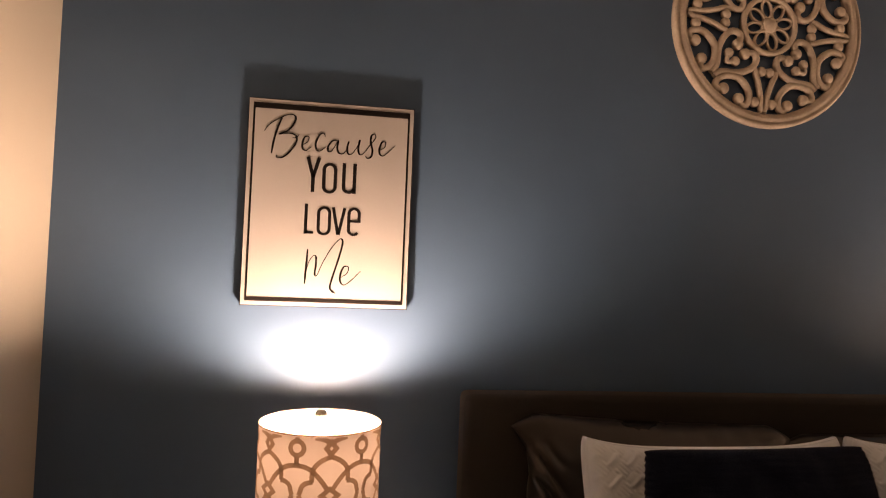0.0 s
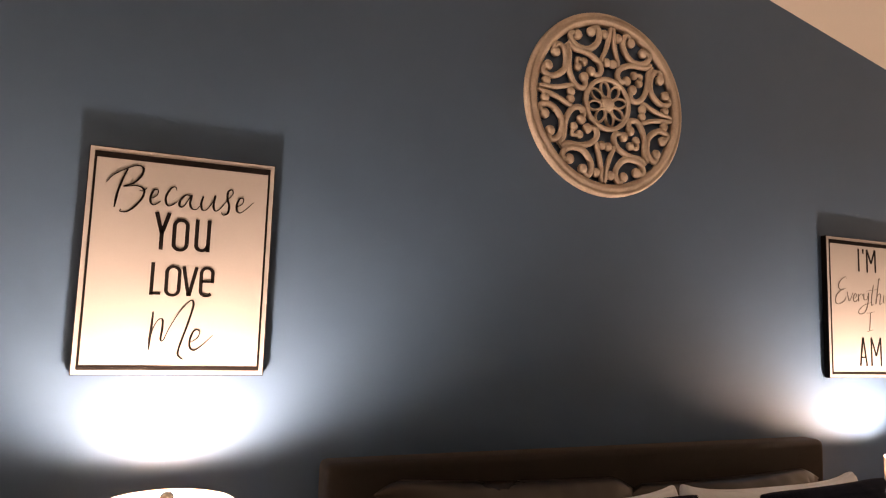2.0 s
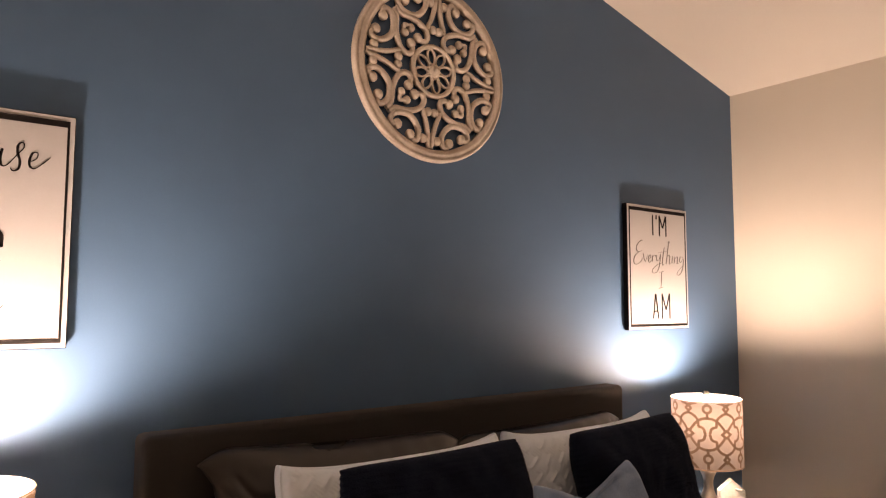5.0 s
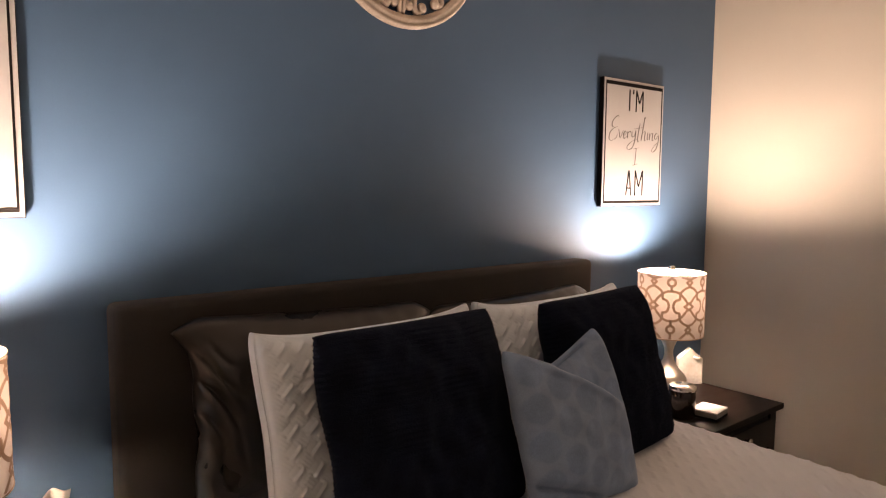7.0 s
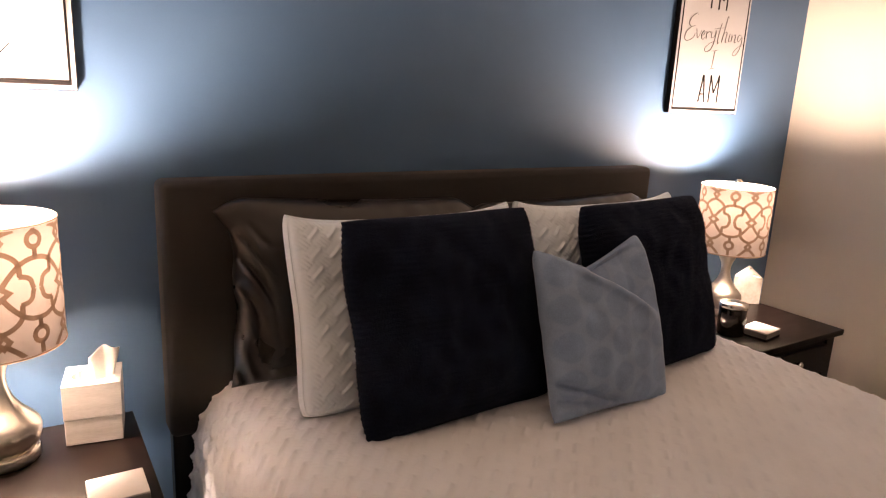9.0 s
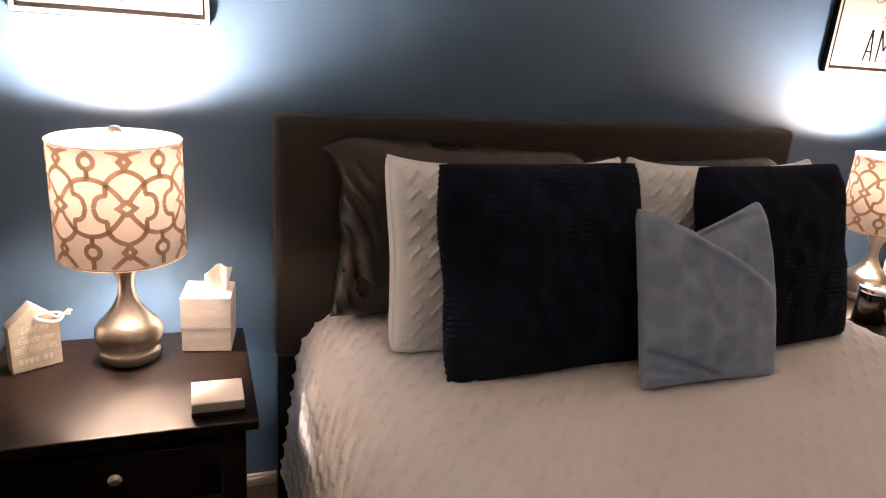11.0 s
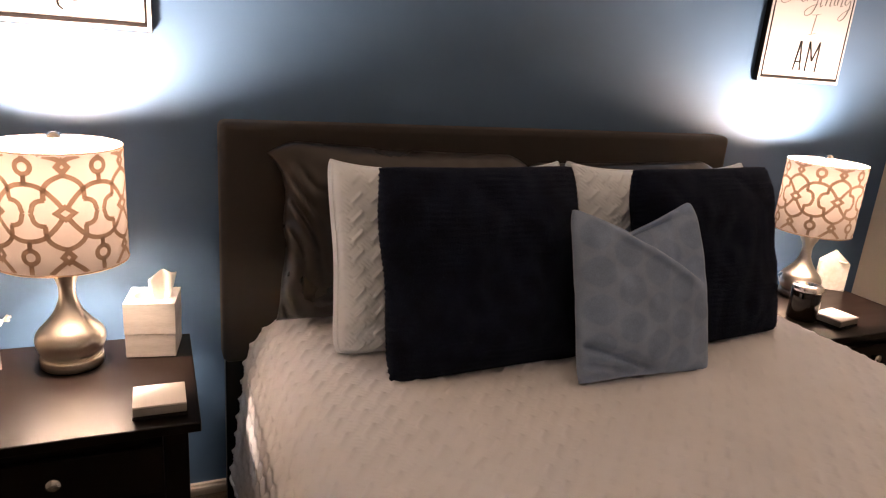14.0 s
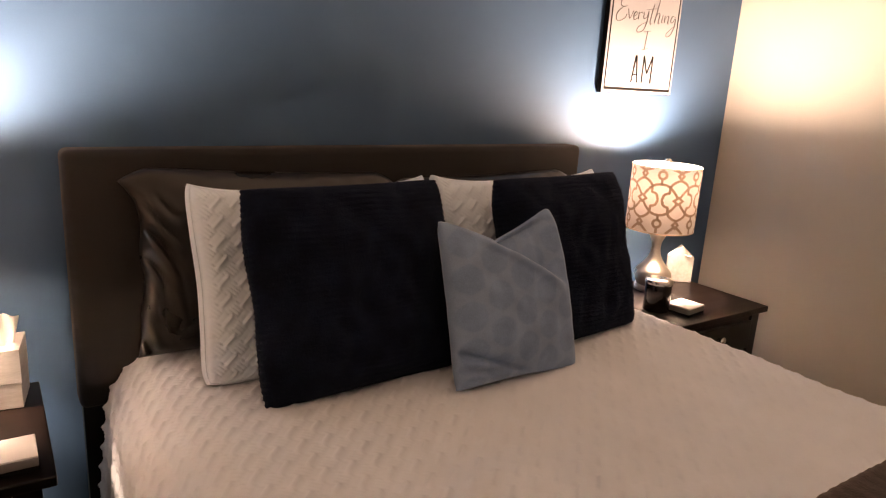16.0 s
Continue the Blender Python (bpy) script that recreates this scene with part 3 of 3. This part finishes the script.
def table_lamp(m, label, turn):
    lamp = empty("table_lamp", m, label, "table lamp", "bedside lamps")
    base = [(0.0, 0.0), (0.0645, 0.0), (0.066, 0.002), (0.066, 0.0205), (0.0650, 0.0225), (0.0630, 0.0232), (0.0605, 0.0235), (0.0600, 0.0248), (0.0610, 0.0275), (0.0650, 0.034),
            (0.0698, 0.045), (0.0728, 0.057), (0.0733, 0.067), (0.0708, 0.077), (0.0650, 0.086), (0.0565, 0.095), (0.0460, 0.1065), (0.0362, 0.119), (0.0290, 0.131),
            (0.0240, 0.142), (0.0198, 0.155), (0.0178, 0.167), (0.0172, 0.180), (0.0184, 0.192), (0.0222, 0.205), (0.0275, 0.216), (0.0315, 0.226), (0.0330, 0.234), (0.0310, 0.238), (0.012, 0.239), (0.012, 0.252), (0.0, 0.252)]
    part("base", lathe(base, 64), M_NICKEL, lamp, "brushed nickel gourd-shaped base", True)
    part("socket", lathe([(0.0, 0.252), (0.010, 0.252), (0.010, 0.308), (0.019, 0.314), (0.019, 0.352), (0.0, 0.354)], 24), M_NICKEL, lamp, "", True)
    part("bulb_body", lathe([(0.0, 0.352), (0.013, 0.353), (0.014, 0.366), (0.018, 0.380), (0.0240, 0.396), (0.0, 0.396)], 24), M_WHITEBOX, lamp, "white plastic bulb body", True)
    part("bulb", lathe([(0.0241, 0.3965), (0.0280, 0.407), (0.0305, 0.420), (0.0312, 0.436), (0.0300, 0.453), (0.0255, 0.468), (0.0160, 0.479), (0.0, 0.484)], 24), M_BULB, lamp, "lit frosted bulb", True)
    harp = bmesh.new()
    for s in (-1, 1):
        sweep(harp, smooth_line([(s * 0.010, 0, 0.300), (s * 0.045, 0, 0.33), (s * 0.055, 0, 0.39), (s * 0.050, 0, 0.46), (s * 0.024, 0, 0.5015), (0, 0, 0.5025)], 5), 0.003, 0.003, seg=6)
    part("harp", harp, M_NICKEL, lamp, "", True)
    spider = bmesh.new()
    for k in range(3):
        a = k * 2 * math.pi / 3 + 0.4
        sweep(spider, [Vector((0, 0, 0.5025)), Vector((math.cos(a) * SHADE_R, math.sin(a) * SHADE_R, 0.503))], 0.003, 0.003, up=(0, 0, 1), seg=6)
    part("spider", spider, M_NICKEL, lamp)
    part("finial", lathe([(0.0, 0.500), (0.006, 0.500), (0.006, 0.508), (0.0125, 0.512), (0.0150, 0.520), (0.0135, 0.528), (0.008, 0.5335), (0.0, 0.535)], 24), M_LID, lamp, "small round polished finial", True)
    shade = part("shade", lathe([(SHADE_R + 0.001, SHADE_LOW), (SHADE_R, SHADE_TOP)], 96), M_SHADE, lamp, "off-white linen drum shade with a taupe trellis print, lit", True)
    part("trellis_print", trellis(SHADE_R + 0.0016, SHADE_LOW + 0.003, SHADE_TOP - 0.003), M_PRINT, shade, "taupe trellis print", True, pose(0, 0, 0, 0, 0, turn))
    for z in (SHADE_LOW, SHADE_TOP):
        rim = [(SHADE_R + 0.0018 * math.cos(a * math.pi / 4) + 0.0006, z + 0.0022 * math.sin(a * math.pi / 4)) for a in range(8)]
        part("rim", lathe(rim, 96, closed=True), M_PRINT, shade, "", True)
    return lamp


table_lamp(pose(-0.989, -0.240, 0.661), "nickel table lamp with trellis drum shade, switched on", 10.7)
table_lamp(pose(1.341, -0.245, 0.661) @ Matrix.Scale(0.962, 4), "nickel table lamp with trellis drum shade beside dark candle", 33)


# ---- wall signs ----
def sign(m, label, lines, w=0.2085, h=0.520, shift=0.0):
    """About 0.41 by 0.52; the origin is the middle of the lower edge, on the wall."""
    s = empty("wall_sign", m, label, "wall sign", "wall signs")
    d = 0.0225
    part("board", box(-w, w, -d, -0.001, 0, h, 0.0015), M_BLACK, s, "black edged board")
    part("face", box(-w + 0.002, w - 0.002, -d - 0.0012, -d + 0.001, 0.002, h - 0.002), M_SIGN, s, "white sign face")
    for n, (x0, x1, z0, z1) in enumerate(((-w + 0.012, w - 0.012, h - 0.026, h - 0.012), (-w + 0.012, w - 0.012, 0.012, 0.022), (-w + 0.012, -w + 0.017, 0.012, h - 0.012), (w - 0.017, w - 0.012, 0.012, h - 0.012))):
        part("border", box(x0, x1, -d - 0.0024 - 0.0002 * (n > 1), -d - 0.0010, z0, z1), M_BLACK, s)
    for name, strokes, pen, ink in lines:
        part("lettering", pen(strokes), ink, s, name, False, pose(shift, -d - 0.0019, 0))
    return s


def ribbon(bm, pts, widths):
    """A flat band in x and z along points in metres, with its own width at each point."""
    n = len(pts)
    pairs = []
    for i, p in enumerate(pts):
        a, b = pts[max(i - 1, 0)], pts[min(i + 1, n - 1)]
        d = (b - a).normalized()
        side = Vector((-d.y, d.x)) * widths[i] / 2
        pairs.append([bm.verts.new((q.x, y, q.y)) for q in (p - side, p + side) for y in (0.0005, -0.0005)])
    for a, b in zip(pairs, pairs[1:]):
        bm.faces.new((a[1], b[1], b[3], a[3]))
        bm.faces.new((a[0], a[1], b[1], b[0]))
        bm.faces.new((a[2], b[2], b[3], a[3]))
    bmesh.ops.recalc_face_normals(bm, faces=bm.faces)


def brush(thick):
    """A brush pen: thick on the way down, thin on the way up. Strokes are given in millimetres."""
    def draw(strokes):
        bm = bmesh.new()
        for k, st in enumerate(strokes):
            line = [Vector((p.x, p.y)) / 1000 for p in smooth_line([(x, z, 0) for x, z in st], 7)]
            n = len(line)
            widths = []
            for i in range(n):
                d = line[min(i + 1, n - 1)] - line[max(i - 1, 0)]
                fall = max(0.0, -d.normalized().y)
                ends = min(1.0, 0.45 + min(i, n - 1 - i) / 6)
                widths.append(thick * (0.42 + 0.58 * fall ** 1.3) * ends * (1 + 0.15 * math.sin(i * 0.9 + k)))
            ribbon(bm, line, [sum(widths[max(0, i - 2):i + 3]) / len(widths[max(0, i - 2):i + 3]) for i in range(n)])
        return bm
    return draw


def block(thick, thin):
    """Upright condensed capitals and small letters: broad stems and thinner bars. Strokes in millimetres."""
    def draw(strokes):
        bm = bmesh.new()
        for st in strokes:
            line = [Vector(p) / 1000 for p in st]
            widths = []
            for i in range(len(line)):
                d = (line[min(i + 1, len(line) - 1)] - line[max(i - 1, 0)]).normalized()
                widths.append(thin + (thick - thin) * abs(d.y))
            ribbon(bm, line, widths)
        return bm
    return draw


def oval(x0, x1, z0, z1, start=0, end=360):
    """A narrow upright o: straight sides and round ends."""
    mx, r = (x0 + x1) / 2, (x1 - x0) / 2
    out = []
    for i in range(int((end - start) / 12) + 1):
        a = radians(start + 12 * i)
        out.append((mx + r * math.cos(a), ((z1 - r) if math.sin(a) > 0 else (z0 + r)) + r * math.sin(a)))
    return out


SMALL_E = [(0, 0), (12, 9), (14, 21), (5, 21), (-1, 5), (0, -9), (8, -14), (21, -4)]


def small_e(x, z, k=1.0, tail=()):
    return [(x + a * k, z + b * k) for a, b in SMALL_E] + list(tail)


BECAUSE = [
    [(-126, 473), (-136, 445), (-144, 413), (-148, 381)],
    [(-168, 437), (-156, 454), (-129, 473), (-105, 483), (-93, 477), (-96, 460), (-111, 441), (-132, 431), (-104, 435), (-89, 428), (-90, 410), (-104, 388), (-121, 373), (-135, 372), (-134, 378)],
    [(-98, 424), (-89, 425), (-82, 433)],
    small_e(-72, 408),
    [(-17, 432), (-21, 441), (-31, 436), (-40, 416), (-38, 399), (-29, 395), (-14, 407)],
    [(14, 424), (3, 424), (-8, 410), (-9, 397), (-1, 396), (9, 412), (16, 425), (14, 405), (19, 393), (29, 392), (37, 402)],
    [(43, 425), (39, 408), (42, 393), (52, 394), (65, 414), (70, 430), (67, 407), (71, 393), (81, 397), (99, 422), (110, 438), (107, 448), (99, 442), (98, 425), (103, 407), (101, 390), (91, 384), (86, 390)],
    small_e(122, 407, 1.0, [(161, 422)]),
]
ME = [
    [(-48, 146), (-49, 120), (-51, 89), (-52, 58)],
    [(-52, 68), (-46, 106), (-36, 127), (-27, 128), (-26, 107), (-28, 83), (-22, 81), (-12, 107), (8, 146), (26, 170), (35, 175), (38, 162), (29, 122), (16, 76), (11, 52), (16, 42), (25, 37)],
    small_e(37, 77, 1.3, [(86, 95)]),
]
YOU = [[(-57, 378), (-43, 328)], [(-29, 378), (-43, 328)], [(-43, 336), (-43, 290)],
       oval(-16, 13, 292, 363), [(34, 368), (34, 322)] + oval(34, 60, 294, 335, 180, 348), [(61, 368), (61, 291)]]
LOVE = [[(-56, 260), (-56, 184)], [(-58, 188), (-36, 188)], oval(-25, 3, 185, 252), [(11, 254), (25, 185)], [(40, 254), (26, 185)],
        [(77, 219)] + oval(51, 77, 187, 253, 12, 324), [(51, 221), (80, 221)]]
sign(pose(-0.9945, 0, 1.4045), "white wall sign reading Because You Love Me, black border",
     [("brushed script word Because", BECAUSE, brush(0.0053), M_BLACK), ("black block word You", YOU, block(0.0090, 0.0070), M_BLACK),
      ("black block word Love", LOVE, block(0.0082, 0.0062), M_BLACK), ("brushed script word Me", ME, brush(0.0053), M_BLACK)])

IM = [[(-30, 472), (-30, 387)], [(-5, 473), (-6, 455)], [(15, 386), (15, 472)], [(15, 472), (37, 420)], [(59, 472), (37, 420)], [(60, 472), (60, 387)]]
EVERYTHING = [
    [(-97, 358), (-106, 363), (-132, 346), (-141, 324), (-125, 315), (-104, 321)], [(-125, 315), (-152, 295), (-158, 271), (-143, 263), (-113, 275), (-103, 291)],
    [(-97, 310), (-86, 277), (-67, 306)], [(-62, 286), (-48, 296), (-53, 305), (-65, 290), (-58, 274), (-39, 285)], [(-37, 304), (-37, 277), (-37, 295), (-21, 305), (-14, 300)],
    [(-8, 306), (-7, 284), (9, 289), (18, 311), (12, 270), (-4, 240), (-32, 231), (-37, 244), (-9, 264), (30, 276)],
    [(46, 340), (35, 300), (32, 266), (43, 271)], [(4, 316), (67, 326)],
    [(85, 360), (78, 366), (70, 332), (56, 272), (59, 292), (76, 310), (83, 303), (78, 273), (90, 275)], [(102, 306), (98, 279), (107, 277)],
]
EVERYTHING += [
    [(115, 304), (114, 277), (119, 295), (134, 305), (137, 296), (134, 276), (145, 278)],
    [(178, 303), (160, 305), (151, 288), (162, 281), (178, 298), (177, 267), (161, 237), (141, 226), (133, 235), (156, 256), (188, 274)],
]
LONE_I = [[(1, 235), (22, 237), (45, 242)], [(25, 238), (21, 205), (17, 172)], [(1, 167), (18, 171), (37, 175)]]
AM = [[(-38, 43), (-22, 146)], [(-3, 43), (-20, 146)], [(-32, 74), (-8, 74)], [(23, 42), (23, 147)], [(23, 147), (48, 79)], [(74, 147), (48, 79)], [(74, 147), (74, 42)]]
sign(pose(1.3775, 0, 1.400), "white wall sign reading I'm Everything I Am, black border",
     [("black block word I'm", IM, block(0.0075, 0.0055), M_BLACK), ("fine grey script word Everything", EVERYTHING, brush(0.0046), M_GREYINK),
      ("fine grey script letter", LONE_I, brush(0.0042), M_GREYINK), ("black block word Am", AM, block(0.0075, 0.0055), M_BLACK)], 0.2035, 0.509, -0.007)


# ---- carved medallion ----
def medallion(m):
    t = empty("wall_medallion", m, "round whitewashed carved wooden wall medallion with openwork scrolls", "wall decor")
    R = 0.296

    def ring(profile, name):
        bm = lathe(profile, 128, closed=True)
        bmesh.ops.rotate(bm, verts=bm.verts, cent=(0, 0, 0), matrix=Matrix.Rotation(radians(90), 3, "X"))
        return part(name, bm, M_CARVED, t, "", True)
    ring([(R, 0.0), (R, 0.012), (R - 0.004, 0.017), (R - 0.010, 0.019), (R - 0.013, 0.016), (R - 0.016, 0.0165), (R - 0.024, 0.021), (R - 0.031, 0.0195), (R - 0.034, 0.015), (R - 0.040, 0.013), (R - 0.041, 0.0)], "outer_ring")
    ring([(0.088, 0.001), (0.088, 0.014), (0.085, 0.018), (0.077, 0.018), (0.073, 0.014), (0.073, 0.001)], "inner_ring")
    flower = bmesh.new()
    for k in range(8):
        a = k * math.pi / 4 + 0.2
        d, s = Vector((math.cos(a), 0, math.sin(a))), Vector((-math.sin(a), 0, math.cos(a)))
        line = [d * (0.022 + 0.050 * (0.5 - 0.5 * math.cos(x))) + s * 0.0150 * math.sin(x) + Vector((0, -0.009, 0)) for x in [i * 2 * math.pi / 16 for i in range(16)]]
        sweep(flower, line, 0.0085, 0.013, closed=True, seg=6)
    ball(flower, (0, -0.012, 0), 0.023, 0.45)
    ball(flower, (0, -0.017, 0), 0.009, 0.6)
    part("flower", flower, M_CARVED, t, "", True)
    work = bmesh.new()

    def stroke(pts, ang, wide=0.017):
        ca, sa = math.cos(ang), math.sin(ang)
        sweep(work, [Vector((p.x * ca - p.y * sa, -0.0095, p.x * sa + p.y * ca)) for p in smooth_line([(a, b, 0) for a, b in pts], 5)], wide * 1.3, 0.019, taper=0.15)

    def knob(a, b, ang, r=0.011):
        ca, sa = math.cos(ang), math.sin(ang)
        ball(work, (a * ca - b * sa, -0.009, a * sa + b * ca), r * 1.2, 0.8, 10)
    def ray(r, deg):
        return r * math.cos(radians(deg)), r * math.sin(radians(deg))
    TURN = -3.5
    for k in range(8):
        ang = radians(TURN + 45 + 90 * (k // 2) + (19.5 if k % 2 else -19.5))
        c = [(0.237, 7.5), (0.247, 9.5), (0.247, 12.5), (0.229, 14.0), (0.208, 12.5), (0.190, 7.0), (0.183, 0.0)]
        stroke([ray(*p) for p in c] + [ray(r, -d) for r, d in c[-2::-1]], ang, 0.0165)
        for s in (-1, 1):
            knob(*ray(0.236, s * 6.6), ang, 0.0140)
    for k in range(4):
        ang = radians(TURN + 90 * k)
        for s in (-1, 1):
            stroke([(0.131, s * 0.033), (0.147, s * 0.030), (0.165, s * 0.022), (0.189, s * 0.0150), (0.215, s * 0.0095), (0.236, s * 0.0085), (0.254, s * 0.004)], ang, 0.0130)
            knob(0.136, s * 0.0125, ang, 0.0125)
            knob(0.226, s * 0.027, ang, 0.0130)
        ang = radians(TURN + 45 + 90 * k)
        for s in (-1, 1):
            stroke([ray(r, s * d) for r, d in ((0.232, 1.5), (0.205, 3.0), (0.180, 12.0), (0.158, 20.0), (0.134, 27.0), (0.110, 28.5), (0.096, 21.0), (0.104, 12.0), (0.114, 9.0))], ang, 0.0155)
            knob(*ray(0.115, s * 8.5), ang, 0.0140)
            knob(*ray(0.152, s * 5.8), ang, 0.0120)
        stroke([ray(0.160, 4.5), ray(0.172, 0.0), ray(0.160, -4.5)], ang, 0.010)
    part("scrollwork", work, M_CARVED, t, "", True)
    return t


medallion(pose(0.226, -0.001, 2.249))


# ---- small things on the nightstands ----
ON = 0.661
tissue = empty("tissue_box", pose(-0.813, -0.198, ON, 0, 0, -9), "whitewashed wooden tissue box cover with one tissue up", "tissue box")
bm = prism([(-0.056, 0.0), (0.056, 0.0), (0.056, 0.058), (-0.056, 0.058)], -0.056, 0.056, 0.0015)
part("lower_case", bm, M_TISSUEBOX, tissue)
bm = bmesh.new()
outer = [bm.verts.new((sx * 0.057, sy * 0.057, z)) for z in (0.060, 0.137) for sx, sy in ((-1, -1), (1, -1), (1, 1), (-1, 1))]
for i in range(4):
    bm.faces.new((outer[i], outer[(i + 1) % 4], outer[4 + (i + 1) % 4], outer[4 + i]))
bm.faces.new(outer[3::-1])
hole = [bm.verts.new((0.042 * math.cos(math.radians(-135 + 15 * i)), 0.037 * math.sin(math.radians(-135 + 15 * i)), 0.137)) for i in range(24)]
well = [bm.verts.new((v.co.x, v.co.y, 0.100)) for v in hole]
for q in range(4):
    a, b = outer[4 + q], outer[4 + (q + 1) % 4]
    seg = [hole[(q * 6 + i) % 24] for i in range(7)]
    bm.faces.new([a, b] + seg[::-1])
for i in range(24):
    bm.faces.new((hole[i], hole[(i + 1) % 24], well[(i + 1) % 24], well[i]))
bm.faces.new(well)
part("upper_case", bm, M_TISSUEBOX, tissue)
u, v = np.meshgrid(np.linspace(-1, 1, 26), np.linspace(0, 1, 18))
P = np.stack([u * (0.020 + 0.010 * v) + 0.016 + 0.010 * v, 0.010 * np.sin(u * 4 + v * 2) * (0.4 + v) - 0.006 * v, 0.104 + 0.098 * v - 0.010 * v * np.abs(u) ** 2 + 0.008 * v * u], -1)
part_t = sheet(P, "tissue", M_PAPER, tissue, "white tissue pulled half out")
part_t.modifiers.new("thick", "SOLIDIFY").thickness = 0.002

HOUSE = [(-0.050, 0.0), (0.050, 0.0), (0.050, 0.108), (0.0, 0.152), (-0.050, 0.108)]


def house(m, mat, label, cord):
    ob = empty("house_ornament", m, label, "ornament")
    part("block", prism(HOUSE, -0.016, 0.016, 0.0015), mat, ob)
    if cord:
        bm = bmesh.new()
        sweep(bm, smooth_line([(0.004, -0.017, 0.120), (0.012, -0.026, 0.116), (0.030, -0.030, 0.109), (0.048, -0.028, 0.108), (0.058, -0.020, 0.116), (0.046, -0.020, 0.124), (0.020, -0.024, 0.129), (0.004, -0.017, 0.122)], 6), 0.006, 0.006, seg=8)
        for e in ((0.078, -0.018, 0.122), (0.074, -0.018, 0.113), (0.070, -0.026, 0.130)):
            sweep(bm, smooth_line([(0.046, -0.022, 0.115), (0.060, -0.02, 0.117), e], 4), 0.006, 0.006, seg=6)
        part("cord", bm, M_ROPE, ob, "knotted white cotton cord", True)
        for words, cap, wide, z, slant in (("Lead me", 0.016, 0.056, 0.090, 0.35), ("Guide me", 0.016, 0.070, 0.066, 0.35), ("WALK", 0.015, 0.036, 0.044, 0.0)):
            part("lettering", text_mesh(words, cap, wide, slant), M_LETTER, ob, "", False, pose(0.002, -0.0159, z))
        for x, b in ((-0.036, 0.008), (-0.025, 0.006), (-0.016, 0.009), (-0.004, 0.006), (0.012, 0.009), (0.024, 0.007)):
            part("lettering_bar", box(x, x + b, -0.0164, -0.0155, 0.018, 0.030), M_LETTER, ob)
        for sx in (-1, 1):
            for k in range(3):
                part("wing_mark", box(sx * 0.034 - 0.009, sx * 0.034 + 0.009 - 0.002 * k, -0.0164, -0.0155, 0.044 + 0.005 * k, 0.046 + 0.005 * k), M_LETTER, ob)
    else:
        bm = bmesh.new()
        sweep(bm, smooth_line([(0.010, -0.017, 0.116), (0.022, -0.024, 0.114), (0.036, -0.020, 0.112)], 5), 0.006, 0.006, seg=8)
        part("cord", bm, M_ROPE, ob, "short white cotton cord", True)
    return ob


house(pose(-1.180, -0.255, ON, 0, 0, 27), M_HOUSE, "pale grey wooden house ornament with white lettering and cord", True)
house(pose(1.545, -0.215, ON, 0, 0, -38), M_HOUSEWHITE, "worn white wooden house ornament behind the lamp", False)


def coaster_box(m):
    ob = empty("coaster_box", m, "flat white topped box with black base on nightstand", "box", "flat boxes")
    part("base", box(-0.052, 0.052, -0.047, 0.047, 0, 0.008, 0.002), M_BLACK, ob, "black base")
    part("band", box(-0.051, 0.051, -0.046, 0.046, 0.0082, 0.0255, 0.002), M_GREYBOX, ob, "grey side band")
    part("lid", box(-0.051, 0.051, -0.046, 0.046, 0.0257, 0.030, 0.002), M_WHITEBOX, ob, "white top")
    return ob


coaster_box(pose(-0.806, -0.499, ON, 0, 0, 0))
coaster_box(pose(1.235, -0.485, ON, 0, 0, 8))
candle = empty("candle", pose(1.152, -0.425, ON), "dark glass jar candle with a silver lid beside the lamp", "candle")
part("jar", lathe([(0.0, 0.0), (0.042, 0.0), (0.046, 0.004), (0.046, 0.094), (0.044, 0.098), (0.0, 0.098)], 40), M_JAR, candle, "", True)
part("lid", lathe([(0.0, 0.098), (0.047, 0.098), (0.0475, 0.101), (0.0475, 0.111), (0.045, 0.114), (0.0, 0.113)], 40), M_LID, candle, "polished silver lid", True)
tag = bmesh.new()
vs = [[tag.verts.new((0.0465 * math.cos(a), 0.0465 * math.sin(a), z)) for z in (0.025, 0.070)] for a in [radians(-75 + 6 * i) for i in range(12)]]
for a, b in zip(vs, vs[1:]):
    tag.faces.new((a[0], b[0], b[1], a[1]))
part("label", tag, M_GREYBOX, candle, "small pale paper label")

# things on the open shelf
for z, w, d, h, turn in ((0.321, 0.20, 0.26, 0.028, 2), (0.350, 0.19, 0.25, 0.024, -3), (0.375, 0.18, 0.24, 0.030, 5)):
    b = empty("book", pose(-0.905, -0.335, z, 0, 0, turn), "dark covered book lying in a stack on the shelf", "book", "shelf books")
    part("cover", box(-w / 2, w / 2, -d / 2, d / 2, 0, 0.003), M_BOOK, b)
    part("cover", box(-w / 2, w / 2, -d / 2, d / 2, h - 0.004, h - 0.001), M_BOOK, b)
    part("page_block", box(-w / 2 + 0.004, w / 2 - 0.004, -d / 2 + 0.004, d / 2 - 0.003, 0.003, h - 0.004), M_PAGES, b)
u, v = np.meshgrid(np.linspace(-1, 1, 30), np.linspace(-1, 1, 30))
P = np.stack([u * 0.075, v * 0.11, 0.11 * np.sqrt(np.clip((1 - u ** 4) * (1 - v ** 4), 0, 1)) + 0.003 * np.sin(v * 14 + u * 3)], -1)
cloth = sheet(P, "folded_cloth", M_BLUECLOTH)
cloth.matrix_basis = pose(-1.085, -0.36, 0.321)
tagged(cloth, "folded navy cloth on the nightstand shelf", "cloth")
